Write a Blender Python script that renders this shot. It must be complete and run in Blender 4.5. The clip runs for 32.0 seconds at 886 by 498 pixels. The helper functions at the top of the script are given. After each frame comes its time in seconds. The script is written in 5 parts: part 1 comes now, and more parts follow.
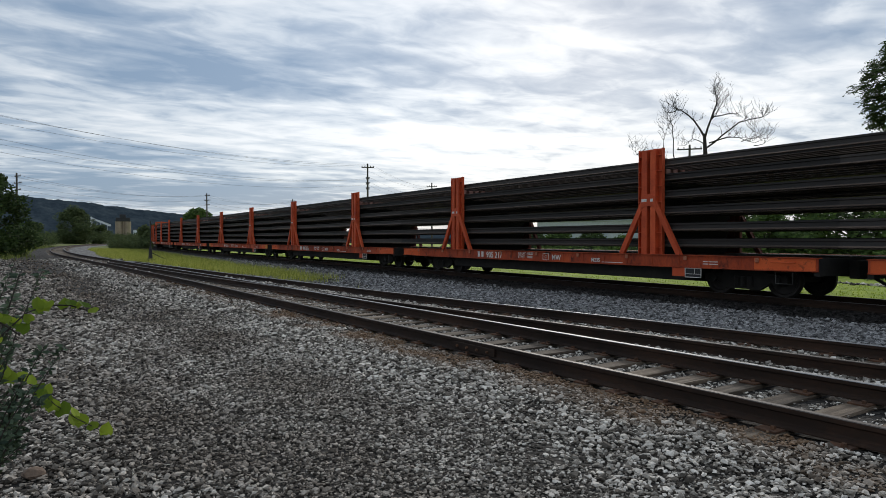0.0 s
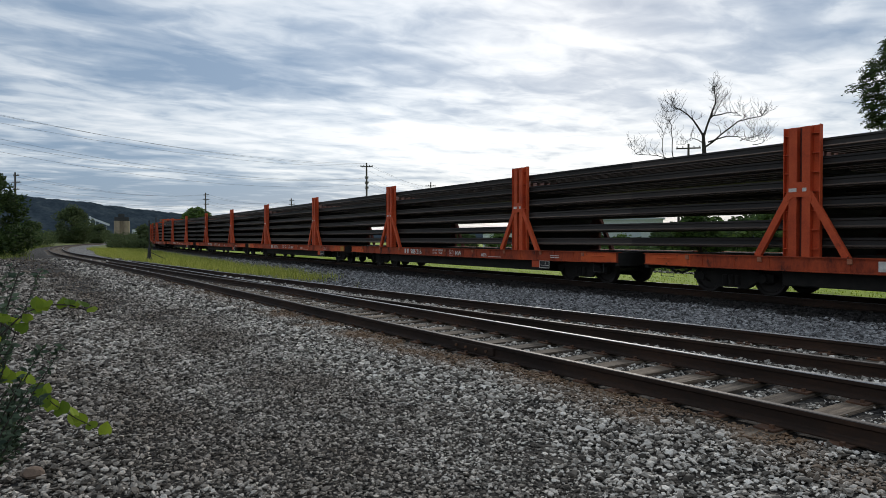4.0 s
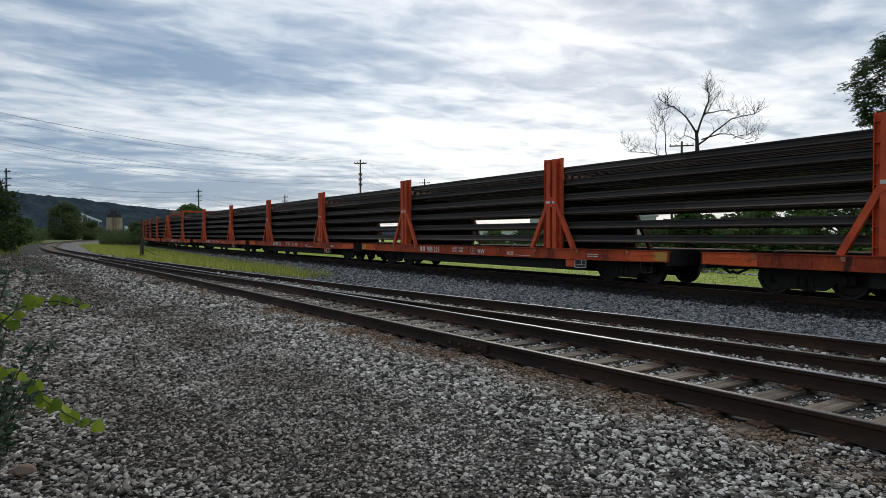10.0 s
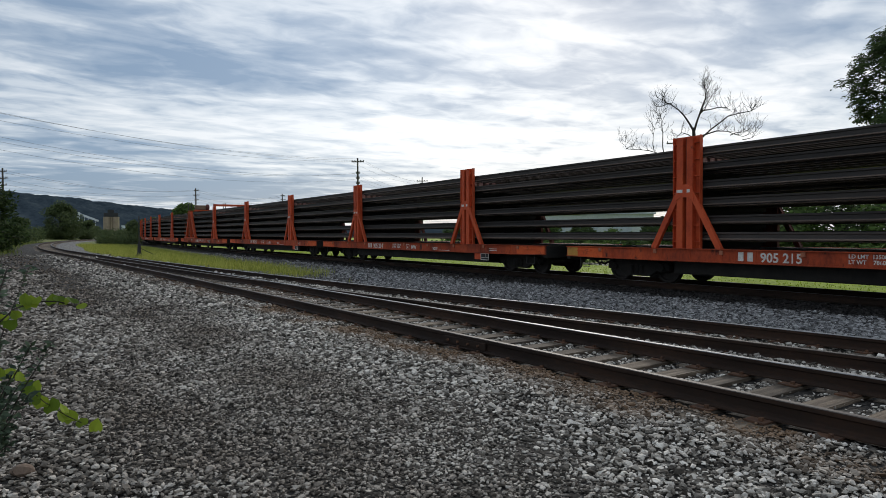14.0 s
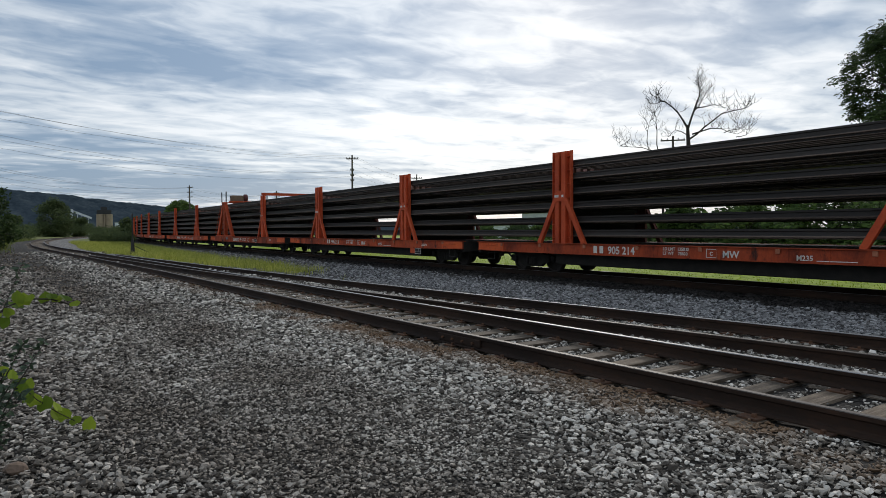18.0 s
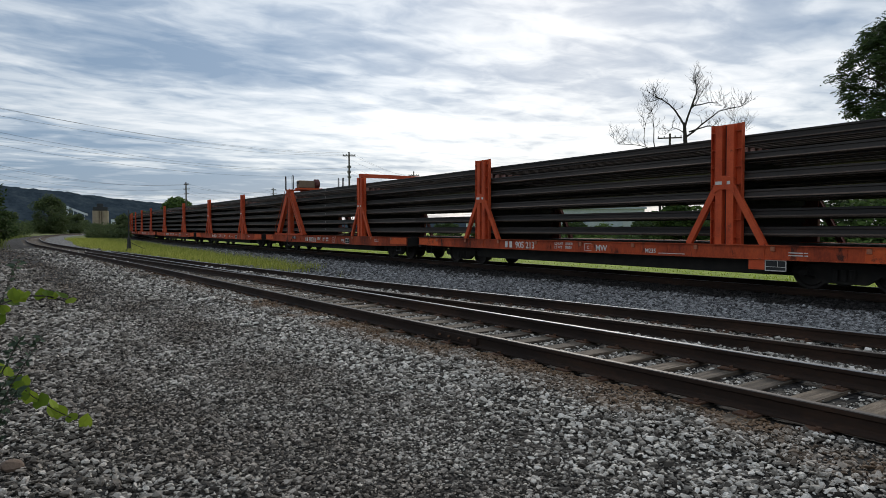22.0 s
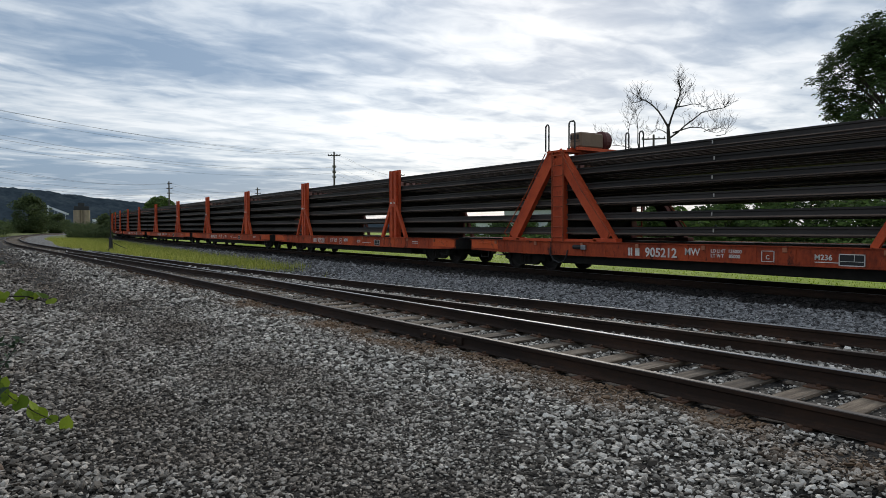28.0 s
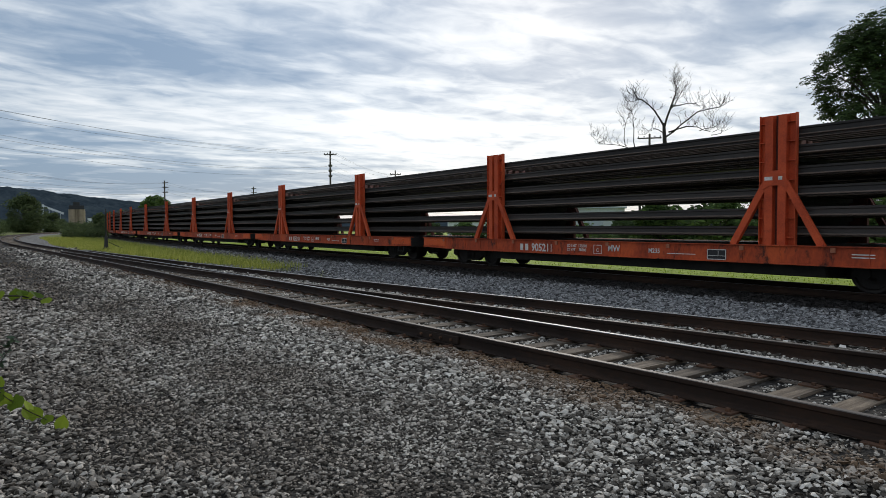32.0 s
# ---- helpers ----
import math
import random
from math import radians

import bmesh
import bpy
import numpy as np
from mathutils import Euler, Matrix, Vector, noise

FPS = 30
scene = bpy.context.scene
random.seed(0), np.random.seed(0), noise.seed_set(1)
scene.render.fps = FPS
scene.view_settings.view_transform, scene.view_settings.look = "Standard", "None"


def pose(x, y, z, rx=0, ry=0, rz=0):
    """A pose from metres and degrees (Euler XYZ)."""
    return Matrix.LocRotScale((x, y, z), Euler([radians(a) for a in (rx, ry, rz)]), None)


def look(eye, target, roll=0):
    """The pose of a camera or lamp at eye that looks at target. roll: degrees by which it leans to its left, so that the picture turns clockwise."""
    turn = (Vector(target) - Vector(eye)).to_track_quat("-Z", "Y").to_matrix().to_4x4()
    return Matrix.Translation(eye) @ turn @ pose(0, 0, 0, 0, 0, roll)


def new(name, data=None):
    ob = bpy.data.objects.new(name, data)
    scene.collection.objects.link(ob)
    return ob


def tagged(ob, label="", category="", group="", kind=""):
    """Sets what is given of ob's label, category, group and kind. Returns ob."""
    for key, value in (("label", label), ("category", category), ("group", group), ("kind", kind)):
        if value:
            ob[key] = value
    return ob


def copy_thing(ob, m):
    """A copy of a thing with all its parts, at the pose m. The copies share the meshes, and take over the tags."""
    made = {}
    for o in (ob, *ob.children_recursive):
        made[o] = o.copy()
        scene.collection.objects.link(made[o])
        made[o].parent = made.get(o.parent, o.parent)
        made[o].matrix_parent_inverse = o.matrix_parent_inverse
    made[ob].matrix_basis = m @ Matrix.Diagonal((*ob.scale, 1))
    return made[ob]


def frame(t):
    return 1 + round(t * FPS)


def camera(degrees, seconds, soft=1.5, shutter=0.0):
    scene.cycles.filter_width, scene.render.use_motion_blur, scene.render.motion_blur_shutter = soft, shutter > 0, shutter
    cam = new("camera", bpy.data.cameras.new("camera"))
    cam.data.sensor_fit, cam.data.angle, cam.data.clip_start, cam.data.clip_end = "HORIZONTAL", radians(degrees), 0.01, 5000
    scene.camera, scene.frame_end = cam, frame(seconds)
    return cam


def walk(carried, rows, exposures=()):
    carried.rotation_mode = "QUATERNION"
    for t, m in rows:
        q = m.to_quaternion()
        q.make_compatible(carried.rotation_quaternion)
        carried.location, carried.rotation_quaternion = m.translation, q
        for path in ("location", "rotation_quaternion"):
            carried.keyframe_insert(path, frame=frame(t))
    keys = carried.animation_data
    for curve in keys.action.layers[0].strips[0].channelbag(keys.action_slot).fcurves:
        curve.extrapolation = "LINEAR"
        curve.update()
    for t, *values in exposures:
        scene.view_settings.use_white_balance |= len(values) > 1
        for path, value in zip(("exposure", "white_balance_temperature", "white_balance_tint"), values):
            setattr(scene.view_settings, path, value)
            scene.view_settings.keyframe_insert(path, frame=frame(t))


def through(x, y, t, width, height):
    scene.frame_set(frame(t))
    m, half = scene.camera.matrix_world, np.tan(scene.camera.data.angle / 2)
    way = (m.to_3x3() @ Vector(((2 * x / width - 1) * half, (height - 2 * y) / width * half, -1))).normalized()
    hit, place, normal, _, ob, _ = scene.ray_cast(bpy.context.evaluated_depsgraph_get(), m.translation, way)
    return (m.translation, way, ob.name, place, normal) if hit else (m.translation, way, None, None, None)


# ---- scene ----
import itertools

cam = camera(67.42, 32.0, soft=0.5)


def aim(heading, tilt, roll):
    """The camera, held in one spot: heading right of +y, tilt up, lean to the right, in degrees."""
    return pose(0, 0, 1.6, 90 + tilt, 0, -heading) @ pose(0, 0, 0, 0, 0, -roll)


walk(cam, [
    (0.0, aim(31.558, -0.912, 0.061)),
    (0.5, aim(31.540, -0.997, 0.147)),
    (1.0, aim(31.391, -1.053, 0.164)),
    (1.5, aim(31.328, -1.124, 0.146)),
    (2.0, aim(31.313, -1.090, 0.084)),
    (2.5, aim(31.322, -0.996, 0.202)),
    (3.0, aim(31.422, -1.039, 0.131)),
    (3.5, aim(31.591, -0.988, 0.075)),
    (5.5, aim(31.711, -0.983, 0.133)),
    (6.0, aim(31.707, -1.061, 0.208)),
    (6.5, aim(31.811, -1.096, 0.165)),
    (7.0, aim(31.956, -1.149, 0.173)),
    (7.5, aim(31.929, -1.247, 0.172)),
    (8.0, aim(31.909, -1.255, 0.110)),
    (8.5, aim(31.937, -1.330, 0.132)),
    (9.0, aim(32.004, -1.308, 0.184)),
    (9.5, aim(32.130, -1.281, 0.138)),
    (10.0, aim(32.173, -1.235, 0.030)),
    (10.5, aim(32.209, -1.267, 0.124)),
    (11.0, aim(32.258, -1.407, 0.161)),
    (11.5, aim(32.291, -1.486, 0.282)),
    (12.0, aim(32.026, -1.591, 0.276)),
    (12.5, aim(32.114, -1.637, 0.317)),
    (13.0, aim(32.133, -1.591, 0.238)),
    (13.5, aim(32.203, -1.471, 0.155)),
    (14.0, aim(32.369, -1.401, 0.252)),
    (14.5, aim(32.416, -1.401, 0.259)),
    (16.5, aim(32.710, -1.224, 0.125)),
    (17.0, aim(32.760, -1.250, 0.189)),
    (17.5, aim(32.766, -1.469, 0.195)),
    (18.0, aim(32.834, -1.644, 0.260)),
    (18.5, aim(32.804, -1.704, 0.281)),
    (19.0, aim(32.755, -1.717, 0.240)),
    (19.5, aim(32.835, -1.724, 0.286)),
    (20.0, aim(32.850, -1.721, 0.270)),
    (20.5, aim(32.861, -1.761, 0.251)),
    (21.0, aim(32.988, -1.828, 0.307)),
    (21.5, aim(33.044, -1.825, 0.260)),
    (22.0, aim(33.094, -1.885, 0.186)),
    (22.5, aim(33.132, -1.897, 0.147)),
    (23.0, aim(33.196, -1.798, 0.162)),
    (23.5, aim(33.260, -1.788, 0.092)),
    (24.0, aim(33.374, -1.880, 0.116)),
    (24.5, aim(33.483, -1.911, 0.072)),
    (25.0, aim(33.744, -1.899, 0.096)),
    (25.5, aim(33.800, -1.972, 0.151)),
    (27.5, aim(34.290, -1.813, 0.037)),
    (28.0, aim(34.363, -1.884, 0.114)),
    (28.5, aim(34.429, -1.971, 0.147)),
    (29.0, aim(34.476, -1.948, 0.110)),
    (29.5, aim(34.485, -1.961, 0.117)),
    (30.0, aim(34.493, -2.028, 0.161)),
    (30.5, aim(34.489, -2.067, 0.147)),
    (31.0, aim(34.506, -2.023, 0.155)),
    (31.5, aim(34.591, -1.971, 0.132)),
    (32.0, aim(34.682, -1.960, 0.137)),
])

# ---- light ----
SUN_HEADING, SUN_HEIGHT = 44.0, 24.0
world = bpy.data.worlds.new("sky")
scene.world = world
world.use_nodes = True


class Nodes:
    """Short way to wire a node tree."""

    def __init__(self, tree):
        self.tree = tree
        tree.nodes.clear()

    def add(self, kind, inputs=None, **props):
        n = self.tree.nodes.new(kind)
        if "operation" in props:
            n.operation = props["operation"]
        if "data_type" in props:
            n.data_type, n.blend_type = props["data_type"], props["blend_type"]
        if "sky_type" in props:
            n.sky_type, n.sun_disc = props["sky_type"], props["sun_disc"]
            n.sun_elevation, n.sun_rotation = props["sun_elevation"], props["sun_rotation"]
        if "attribute_name" in props:
            n.attribute_name = props["attribute_name"]
        for k, v in (inputs or {}).items():
            if isinstance(v, bpy.types.NodeSocket):
                self.tree.links.new(v, n.inputs[k])
            else:
                n.inputs[k].default_value = v
        return n

    def math(self, op, a, b=0.0, c=0.0):
        return self.add("ShaderNodeMath", {0: a, 1: b, 2: c}, operation=op).outputs[0]

    def mix(self, fac, a, b, blend="MIX"):
        n = self.add("ShaderNodeMix", data_type="RGBA", blend_type=blend)
        for k, v in ((0, fac), (6, a), (7, b)):
            if isinstance(v, bpy.types.NodeSocket):
                self.tree.links.new(v, n.inputs[k])
            else:
                n.inputs[k].default_value = v if k == 0 else (*v, 1)[:4]
        return n.outputs[2]

    def ramp(self, fac, stops):
        n = self.add("ShaderNodeValToRGB", {0: fac})
        e = n.color_ramp.elements
        while len(e) < len(stops):
            e.new(0.5)
        for el, (p, c) in zip(e, stops):
            el.position, el.color = p, (*c, 1)[:4] if isinstance(c, tuple) else (c, c, c, 1)
        return n.outputs[0]

    def noise(self, vec, scale, detail=4.0, rough=0.55, distort=0.0):
        return self.add("ShaderNodeTexNoise", {"Vector": vec, "Scale": scale, "Detail": detail, "Roughness": rough, "Distortion": distort}).outputs[0]


def build_sky():
    """Broken mackerel cloud in streets that run towards heading 62, over thin blue low in the west."""
    n = Nodes(world.node_tree)
    way = n.add("ShaderNodeTexCoord").outputs["Generated"]
    xyz = n.add("ShaderNodeSeparateXYZ", {0: way}).outputs
    up = n.math("MAXIMUM", xyz[2], 0.0)
    deep = n.math("ADD", up, 0.055)
    flat = n.add("ShaderNodeCombineXYZ", {0: n.math("DIVIDE", xyz[0], deep), 1: n.math("DIVIDE", xyz[1], deep), 2: 0.0}).outputs[0]
    street = n.add("ShaderNodeMapping", {"Vector": flat, "Rotation": (0, 0, radians(-28)), "Scale": (0.58, 1.0, 1.0)}).outputs[0]
    cross = n.add("ShaderNodeMapping", {"Vector": flat, "Rotation": (0, 0, radians(-16)), "Scale": (0.75, 1.0, 1.0)}).outputs[0]
    broad = n.noise(street, 0.55, 2.0, 0.5, 0.3)
    curd = n.noise(street, 2.3, 4.0, 0.5, 0.6)
    ripple = n.noise(cross, 5.2, 4.0, 0.55, 0.5)
    cover = n.math("ADD", n.math("MULTIPLY", broad, 0.28), n.math("ADD", n.math("MULTIPLY", curd, 0.45), n.math("MULTIPLY", ripple, 0.27)))
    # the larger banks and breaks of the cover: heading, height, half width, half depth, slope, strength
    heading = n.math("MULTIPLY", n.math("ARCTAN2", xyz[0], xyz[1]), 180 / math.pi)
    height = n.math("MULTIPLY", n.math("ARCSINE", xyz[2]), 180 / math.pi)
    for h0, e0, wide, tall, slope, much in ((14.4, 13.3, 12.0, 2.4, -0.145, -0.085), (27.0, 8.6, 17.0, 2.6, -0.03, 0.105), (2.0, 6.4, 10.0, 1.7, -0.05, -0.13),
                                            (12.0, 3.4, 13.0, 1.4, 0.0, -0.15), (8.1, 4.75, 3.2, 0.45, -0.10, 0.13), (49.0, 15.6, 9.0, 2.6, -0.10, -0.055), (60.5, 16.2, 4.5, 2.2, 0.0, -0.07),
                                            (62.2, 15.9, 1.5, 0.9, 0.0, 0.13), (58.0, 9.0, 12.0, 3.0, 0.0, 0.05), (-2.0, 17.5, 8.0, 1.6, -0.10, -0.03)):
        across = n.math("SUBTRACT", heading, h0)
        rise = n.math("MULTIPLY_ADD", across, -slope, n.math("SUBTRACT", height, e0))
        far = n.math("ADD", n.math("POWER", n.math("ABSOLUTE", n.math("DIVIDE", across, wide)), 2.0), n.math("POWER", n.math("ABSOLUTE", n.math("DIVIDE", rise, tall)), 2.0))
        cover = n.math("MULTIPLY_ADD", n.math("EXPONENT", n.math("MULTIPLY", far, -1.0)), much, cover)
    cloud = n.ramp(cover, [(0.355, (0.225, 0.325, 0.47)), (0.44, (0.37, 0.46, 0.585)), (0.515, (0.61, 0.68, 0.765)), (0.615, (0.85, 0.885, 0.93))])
    sky = n.add("ShaderNodeTexSky", sky_type="NISHITA", sun_disc=False, sun_elevation=radians(SUN_HEIGHT), sun_rotation=radians(SUN_HEADING)).outputs[0]
    blue = n.mix(1.0, sky, (0.10, 0.10, 0.10), "MULTIPLY")
    veil = n.mix(0.88, blue, cloud)
    # the veiled sun brightens the cloud round it
    h, e = radians(SUN_HEADING - 8), radians(15.0)
    sun_way = (math.sin(h) * math.cos(e), math.cos(h) * math.cos(e), math.sin(e))
    near = n.math("MAXIMUM", n.add("ShaderNodeVectorMath", {0: way, 1: sun_way}, operation="DOT_PRODUCT").outputs["Value"], 0.0)
    glow = n.math("MULTIPLY_ADD", n.math("POWER", near, 6.0), 0.20, 0.94)
    lit = n.add("ShaderNodeVectorMath", {0: veil, "Scale": glow}, operation="SCALE").outputs[0]
    n.add("ShaderNodeOutputWorld", {0: n.add("ShaderNodeBackground", {0: lit, 1: 1.0}).outputs[0]})


build_sky()
sun = new("sun", bpy.data.lights.new("sun", "SUN"))
sun.data.energy, sun.data.angle, sun.data.color = 1.5, radians(11), (1.0, 0.93, 0.84)
sun.matrix_world = look((0, 0, 0), (-math.sin(radians(SUN_HEADING)), -math.cos(radians(SUN_HEADING)), -math.tan(radians(SUN_HEIGHT))))
scene.view_settings.exposure = 0.0

# ---- materials ----


def surface(name, colours, scale=4.0, rough=0.7, metal=0.0, bump=0.3, fine=40.0, stretch=(1, 1, 1), vary=0.0, spec=0.5, wear=None, wear_at=(0.56, 0.66)):
    """Two-scale noise colour with bump. colours: dark to light. wear: a colour that breaks through in patches. vary: brightness change from object to object."""
    m = bpy.data.materials.new(name)
    m.use_nodes = True
    n = Nodes(m.node_tree)
    co = n.add("ShaderNodeTexCoord").outputs["Object"]
    info = n.add("ShaderNodeObjectInfo").outputs["Random"]
    shift = n.add("ShaderNodeVectorMath", {0: co, 1: n.add("ShaderNodeCombineXYZ", {0: n.math("MULTIPLY", info, 37.0), 1: n.math("MULTIPLY", info, 11.0), 2: 0.0}).outputs[0]}, operation="ADD").outputs[0]
    vec = n.add("ShaderNodeMapping", {"Vector": shift, "Scale": stretch}).outputs[0]
    big = n.noise(vec, scale, 5.0, 0.6)
    small = n.noise(vec, fine, 3.0, 0.6)
    f = n.math("ADD", n.math("MULTIPLY", big, 0.7), n.math("MULTIPLY", small, 0.3))
    k = len(colours)
    col = n.ramp(f, [(0.34 + 0.32 * i / max(k - 1, 1), c) for i, c in enumerate(colours)])
    if wear:
        patch = n.ramp(n.noise(vec, scale * 2.3, 6.0, 0.7), [(wear_at[0], 0.0), (wear_at[1], 1.0)])
        col = n.mix(patch, col, wear)
    if vary:
        col = n.mix(1.0, col, n.ramp(info, [(0.0, 1.0 - vary), (1.0, 1.0)]), "MULTIPLY")
    bsdf = n.add("ShaderNodeBsdfPrincipled", {"Base Color": col, "Metallic": metal, "Specular IOR Level": spec,
                 "Roughness": n.math("MULTIPLY_ADD", small, 0.25, rough - 0.12)})
    if bump:
        n.tree.links.new(n.add("ShaderNodeBump", {"Height": f, "Strength": bump, "Distance": 0.02}).outputs[0], bsdf.inputs["Normal"])
    n.add("ShaderNodeOutputMaterial", {0: bsdf.outputs[0]})
    return m


def plain(name, colour, rough=0.6, metal=0.0):
    return surface(name, [tuple(c * 0.82 for c in colour), colour, tuple(min(c * 1.12, 1) for c in colour)], 6.0, rough, metal, 0.05)


ORANGE = surface("orange_paint", [(0.40, 0.056, 0.021), (0.59, 0.089, 0.030), (0.69, 0.118, 0.038)], 1.6, 0.62, 0.0, 0.10, 30.0, spec=0.25, wear=(0.12, 0.035, 0.022), wear_at=(0.62, 0.76), vary=0.15)
# ORANGE darkened: shade of far-side and recessed stand parts put into the colour
SHADED_ORANGE = surface("shaded_orange_paint", [(0.06, 0.016, 0.010), (0.14, 0.032, 0.018)], 2.0, 0.8, 0.0, 0.1, 30.0)
SILL_RED = surface("sill_paint", [(0.15, 0.027, 0.013), (0.43, 0.068, 0.023), (0.66, 0.116, 0.033)], 1.4, 0.65, 0.0, 0.15, 24.0, stretch=(1, 0.7, 0.35), spec=0.25, wear=(0.07, 0.024, 0.016), wear_at=(0.57, 0.66), vary=0.25)
BRIGHT_ORANGE = surface("fresh_orange_paint", [(0.56, 0.085, 0.022), (0.74, 0.135, 0.034)], 2.0, 0.6, 0.0, 0.06, 30.0, spec=0.25, wear=(0.16, 0.04, 0.02), wear_at=(0.56, 0.7))
UNDER = surface("grimy_black_steel", [(0.011, 0.010, 0.009), (0.018, 0.016, 0.014), (0.028, 0.024, 0.020)], 3.0, 0.9, 0.0, 0.2, 30.0)
LOAD = surface("mill_scale_rail", [(0.030, 0.027, 0.026), (0.050, 0.044, 0.041), (0.085, 0.069, 0.060)], 1.2, 0.66, 0.1, 0.08, 30.0, stretch=(1, 0.12, 1), vary=0.6, spec=0.35)
# LOAD lightened: light on foot edges and undersides put into the colour
LOAD_EDGE = surface("lightened_rail_foot", [(0.12, 0.09, 0.073), (0.24, 0.178, 0.14)], 1.5, 0.75, 0.0, 0.05, 30.0, stretch=(1, 0.12, 1), vary=0.6, spec=0.3)
DUSTY = surface("dusty_orange_paint", [(0.30, 0.10, 0.055), (0.46, 0.19, 0.11)], 9.0, 0.75, 0.0, 0.1, spec=0.2)
# orange of the top rail seats, paled with the sky light they catch
LIT_SEAT = surface("lit_orange_paint", [(0.40, 0.17, 0.13), (0.72, 0.45, 0.39)], 7.0, 0.7, 0.0, 0.1, spec=0.25)
STIRRUP = plain("sooty_steel", (0.05, 0.048, 0.046), 0.6)
YELLOW = surface("faded_yellow_paint", [(0.42, 0.20, 0.03), (0.58, 0.30, 0.05)], 3.0, 0.6, 0.0, 0.06, wear=(0.30, 0.08, 0.03))
WHEEL = surface("worn_wheel_steel", [(0.018, 0.015, 0.013), (0.035, 0.029, 0.026)], 5.0, 0.65, 0.3, 0.1)
RAIL = surface("rusty_rail_side", [(0.014, 0.009, 0.007), (0.028, 0.017, 0.012), (0.055, 0.029, 0.018)], 2.0, 0.85, 0.0, 0.15, 40.0, stretch=(1, 0.3, 1), spec=0.25)
POLISHED = surface("polished_rail_head", [(0.16, 0.16, 0.163), (0.30, 0.30, 0.305)], 3.0, 0.56, 0.6, 0.02, 60.0, stretch=(1, 0.1, 1))
DULL = surface("dull_rail_head", [(0.045, 0.036, 0.030), (0.10, 0.085, 0.075)], 3.0, 0.62, 0.4, 0.04, 60.0, stretch=(1, 0.1, 1))
TIE = surface("weathered_tie_wood", [(0.050, 0.034, 0.022), (0.15, 0.110, 0.075), (0.31, 0.245, 0.175)], 3.0, 0.9, 0.0, 0.6, 30.0, stretch=(0.5, 6, 6), vary=0.6)
DARK_TIE = surface("creosoted_tie_wood", [(0.018, 0.014, 0.012), (0.04, 0.032, 0.026)], 3.0, 0.9, 0.0, 0.5, 30.0, stretch=(0.5, 6, 6), vary=0.4)
RUST = surface("rusted_plate_steel", [(0.05, 0.026, 0.016), (0.14, 0.065, 0.032)], 9.0, 0.9, 0.0, 0.3)
WHITE = surface("white_lettering", [(0.5, 0.46, 0.42), (0.8, 0.77, 0.72)], 8.0, 0.7, 0.0, 0.0)
BLACK = plain("black_plate", (0.015, 0.015, 0.015), 0.6)
GREY_STEEL = plain("galvanised_steel", (0.30, 0.31, 0.32), 0.45, 0.7)
POLE_WOOD = surface("pole_wood", [(0.05, 0.042, 0.036), (0.10, 0.085, 0.072)], 2.0, 0.9, 0.0, 0.3, 30.0, stretch=(6, 6, 0.4))
WIRE = plain("weathered_cable", (0.15, 0.155, 0.16), 0.6)
BARK = surface("bark", [(0.03, 0.024, 0.019), (0.075, 0.06, 0.048)], 3.0, 0.95, 0.0, 0.6, 30.0, stretch=(4, 4, 0.7))
DEAD_WOOD = surface("dead_bark", [(0.022, 0.018, 0.015), (0.05, 0.042, 0.036)], 3.0, 0.95, 0.0, 0.4)


def leafy(name, dark, light, through=0.35, single=False):
    """Leaves: colour from island to island, or from object to object where each leaf is single; some light let through."""
    m = bpy.data.materials.new(name)
    m.use_nodes = True
    n = Nodes(m.node_tree)
    r = n.add("ShaderNodeObjectInfo").outputs["Random"] if single else n.add("ShaderNodeNewGeometry").outputs["Random Per Island"]
    col = n.ramp(r, [(0.0, dark), (0.6, tuple((a + b) / 2 for a, b in zip(dark, light))), (1.0, light)])
    d = n.add("ShaderNodeBsdfPrincipled", {"Base Color": col, "Roughness": 0.75, "Specular IOR Level": 0.12}).outputs[0]
    t = n.add("ShaderNodeBsdfTranslucent", {0: n.mix(1.0, col, (1.0, 1.0, 0.55), "MULTIPLY")}).outputs[0]
    n.add("ShaderNodeOutputMaterial", {0: n.add("ShaderNodeMixShader", {0: through, 1: d, 2: t}).outputs[0]})
    return m


LEAF = leafy("tree_leaves", (0.022, 0.040, 0.014), (0.070, 0.108, 0.032), 0.28)
FAR_LEAF = leafy("far_leaves", (0.04, 0.062, 0.028), (0.12, 0.15, 0.06), 0.3)
SHRUB_LEAF = leafy("shrub_leaves", (0.035, 0.065, 0.018), (0.12, 0.19, 0.05))
VINE_LEAF = leafy("vine_leaves", (0.08, 0.135, 0.018), (0.32, 0.41, 0.05), 0.45, True)
DIM_LEAF = leafy("dull_bush_leaves", (0.035, 0.055, 0.040), (0.12, 0.165, 0.11), 0.25)
GRASS = leafy("tall_grass", (0.17, 0.21, 0.04), (0.52, 0.52, 0.18), 0.45)
WEEDS = leafy("verge_weeds", (0.06, 0.085, 0.025), (0.20, 0.23, 0.08), 0.4)
LAWN = leafy("meadow_grass", (0.20, 0.30, 0.02), (0.38, 0.47, 0.05), 0.4)


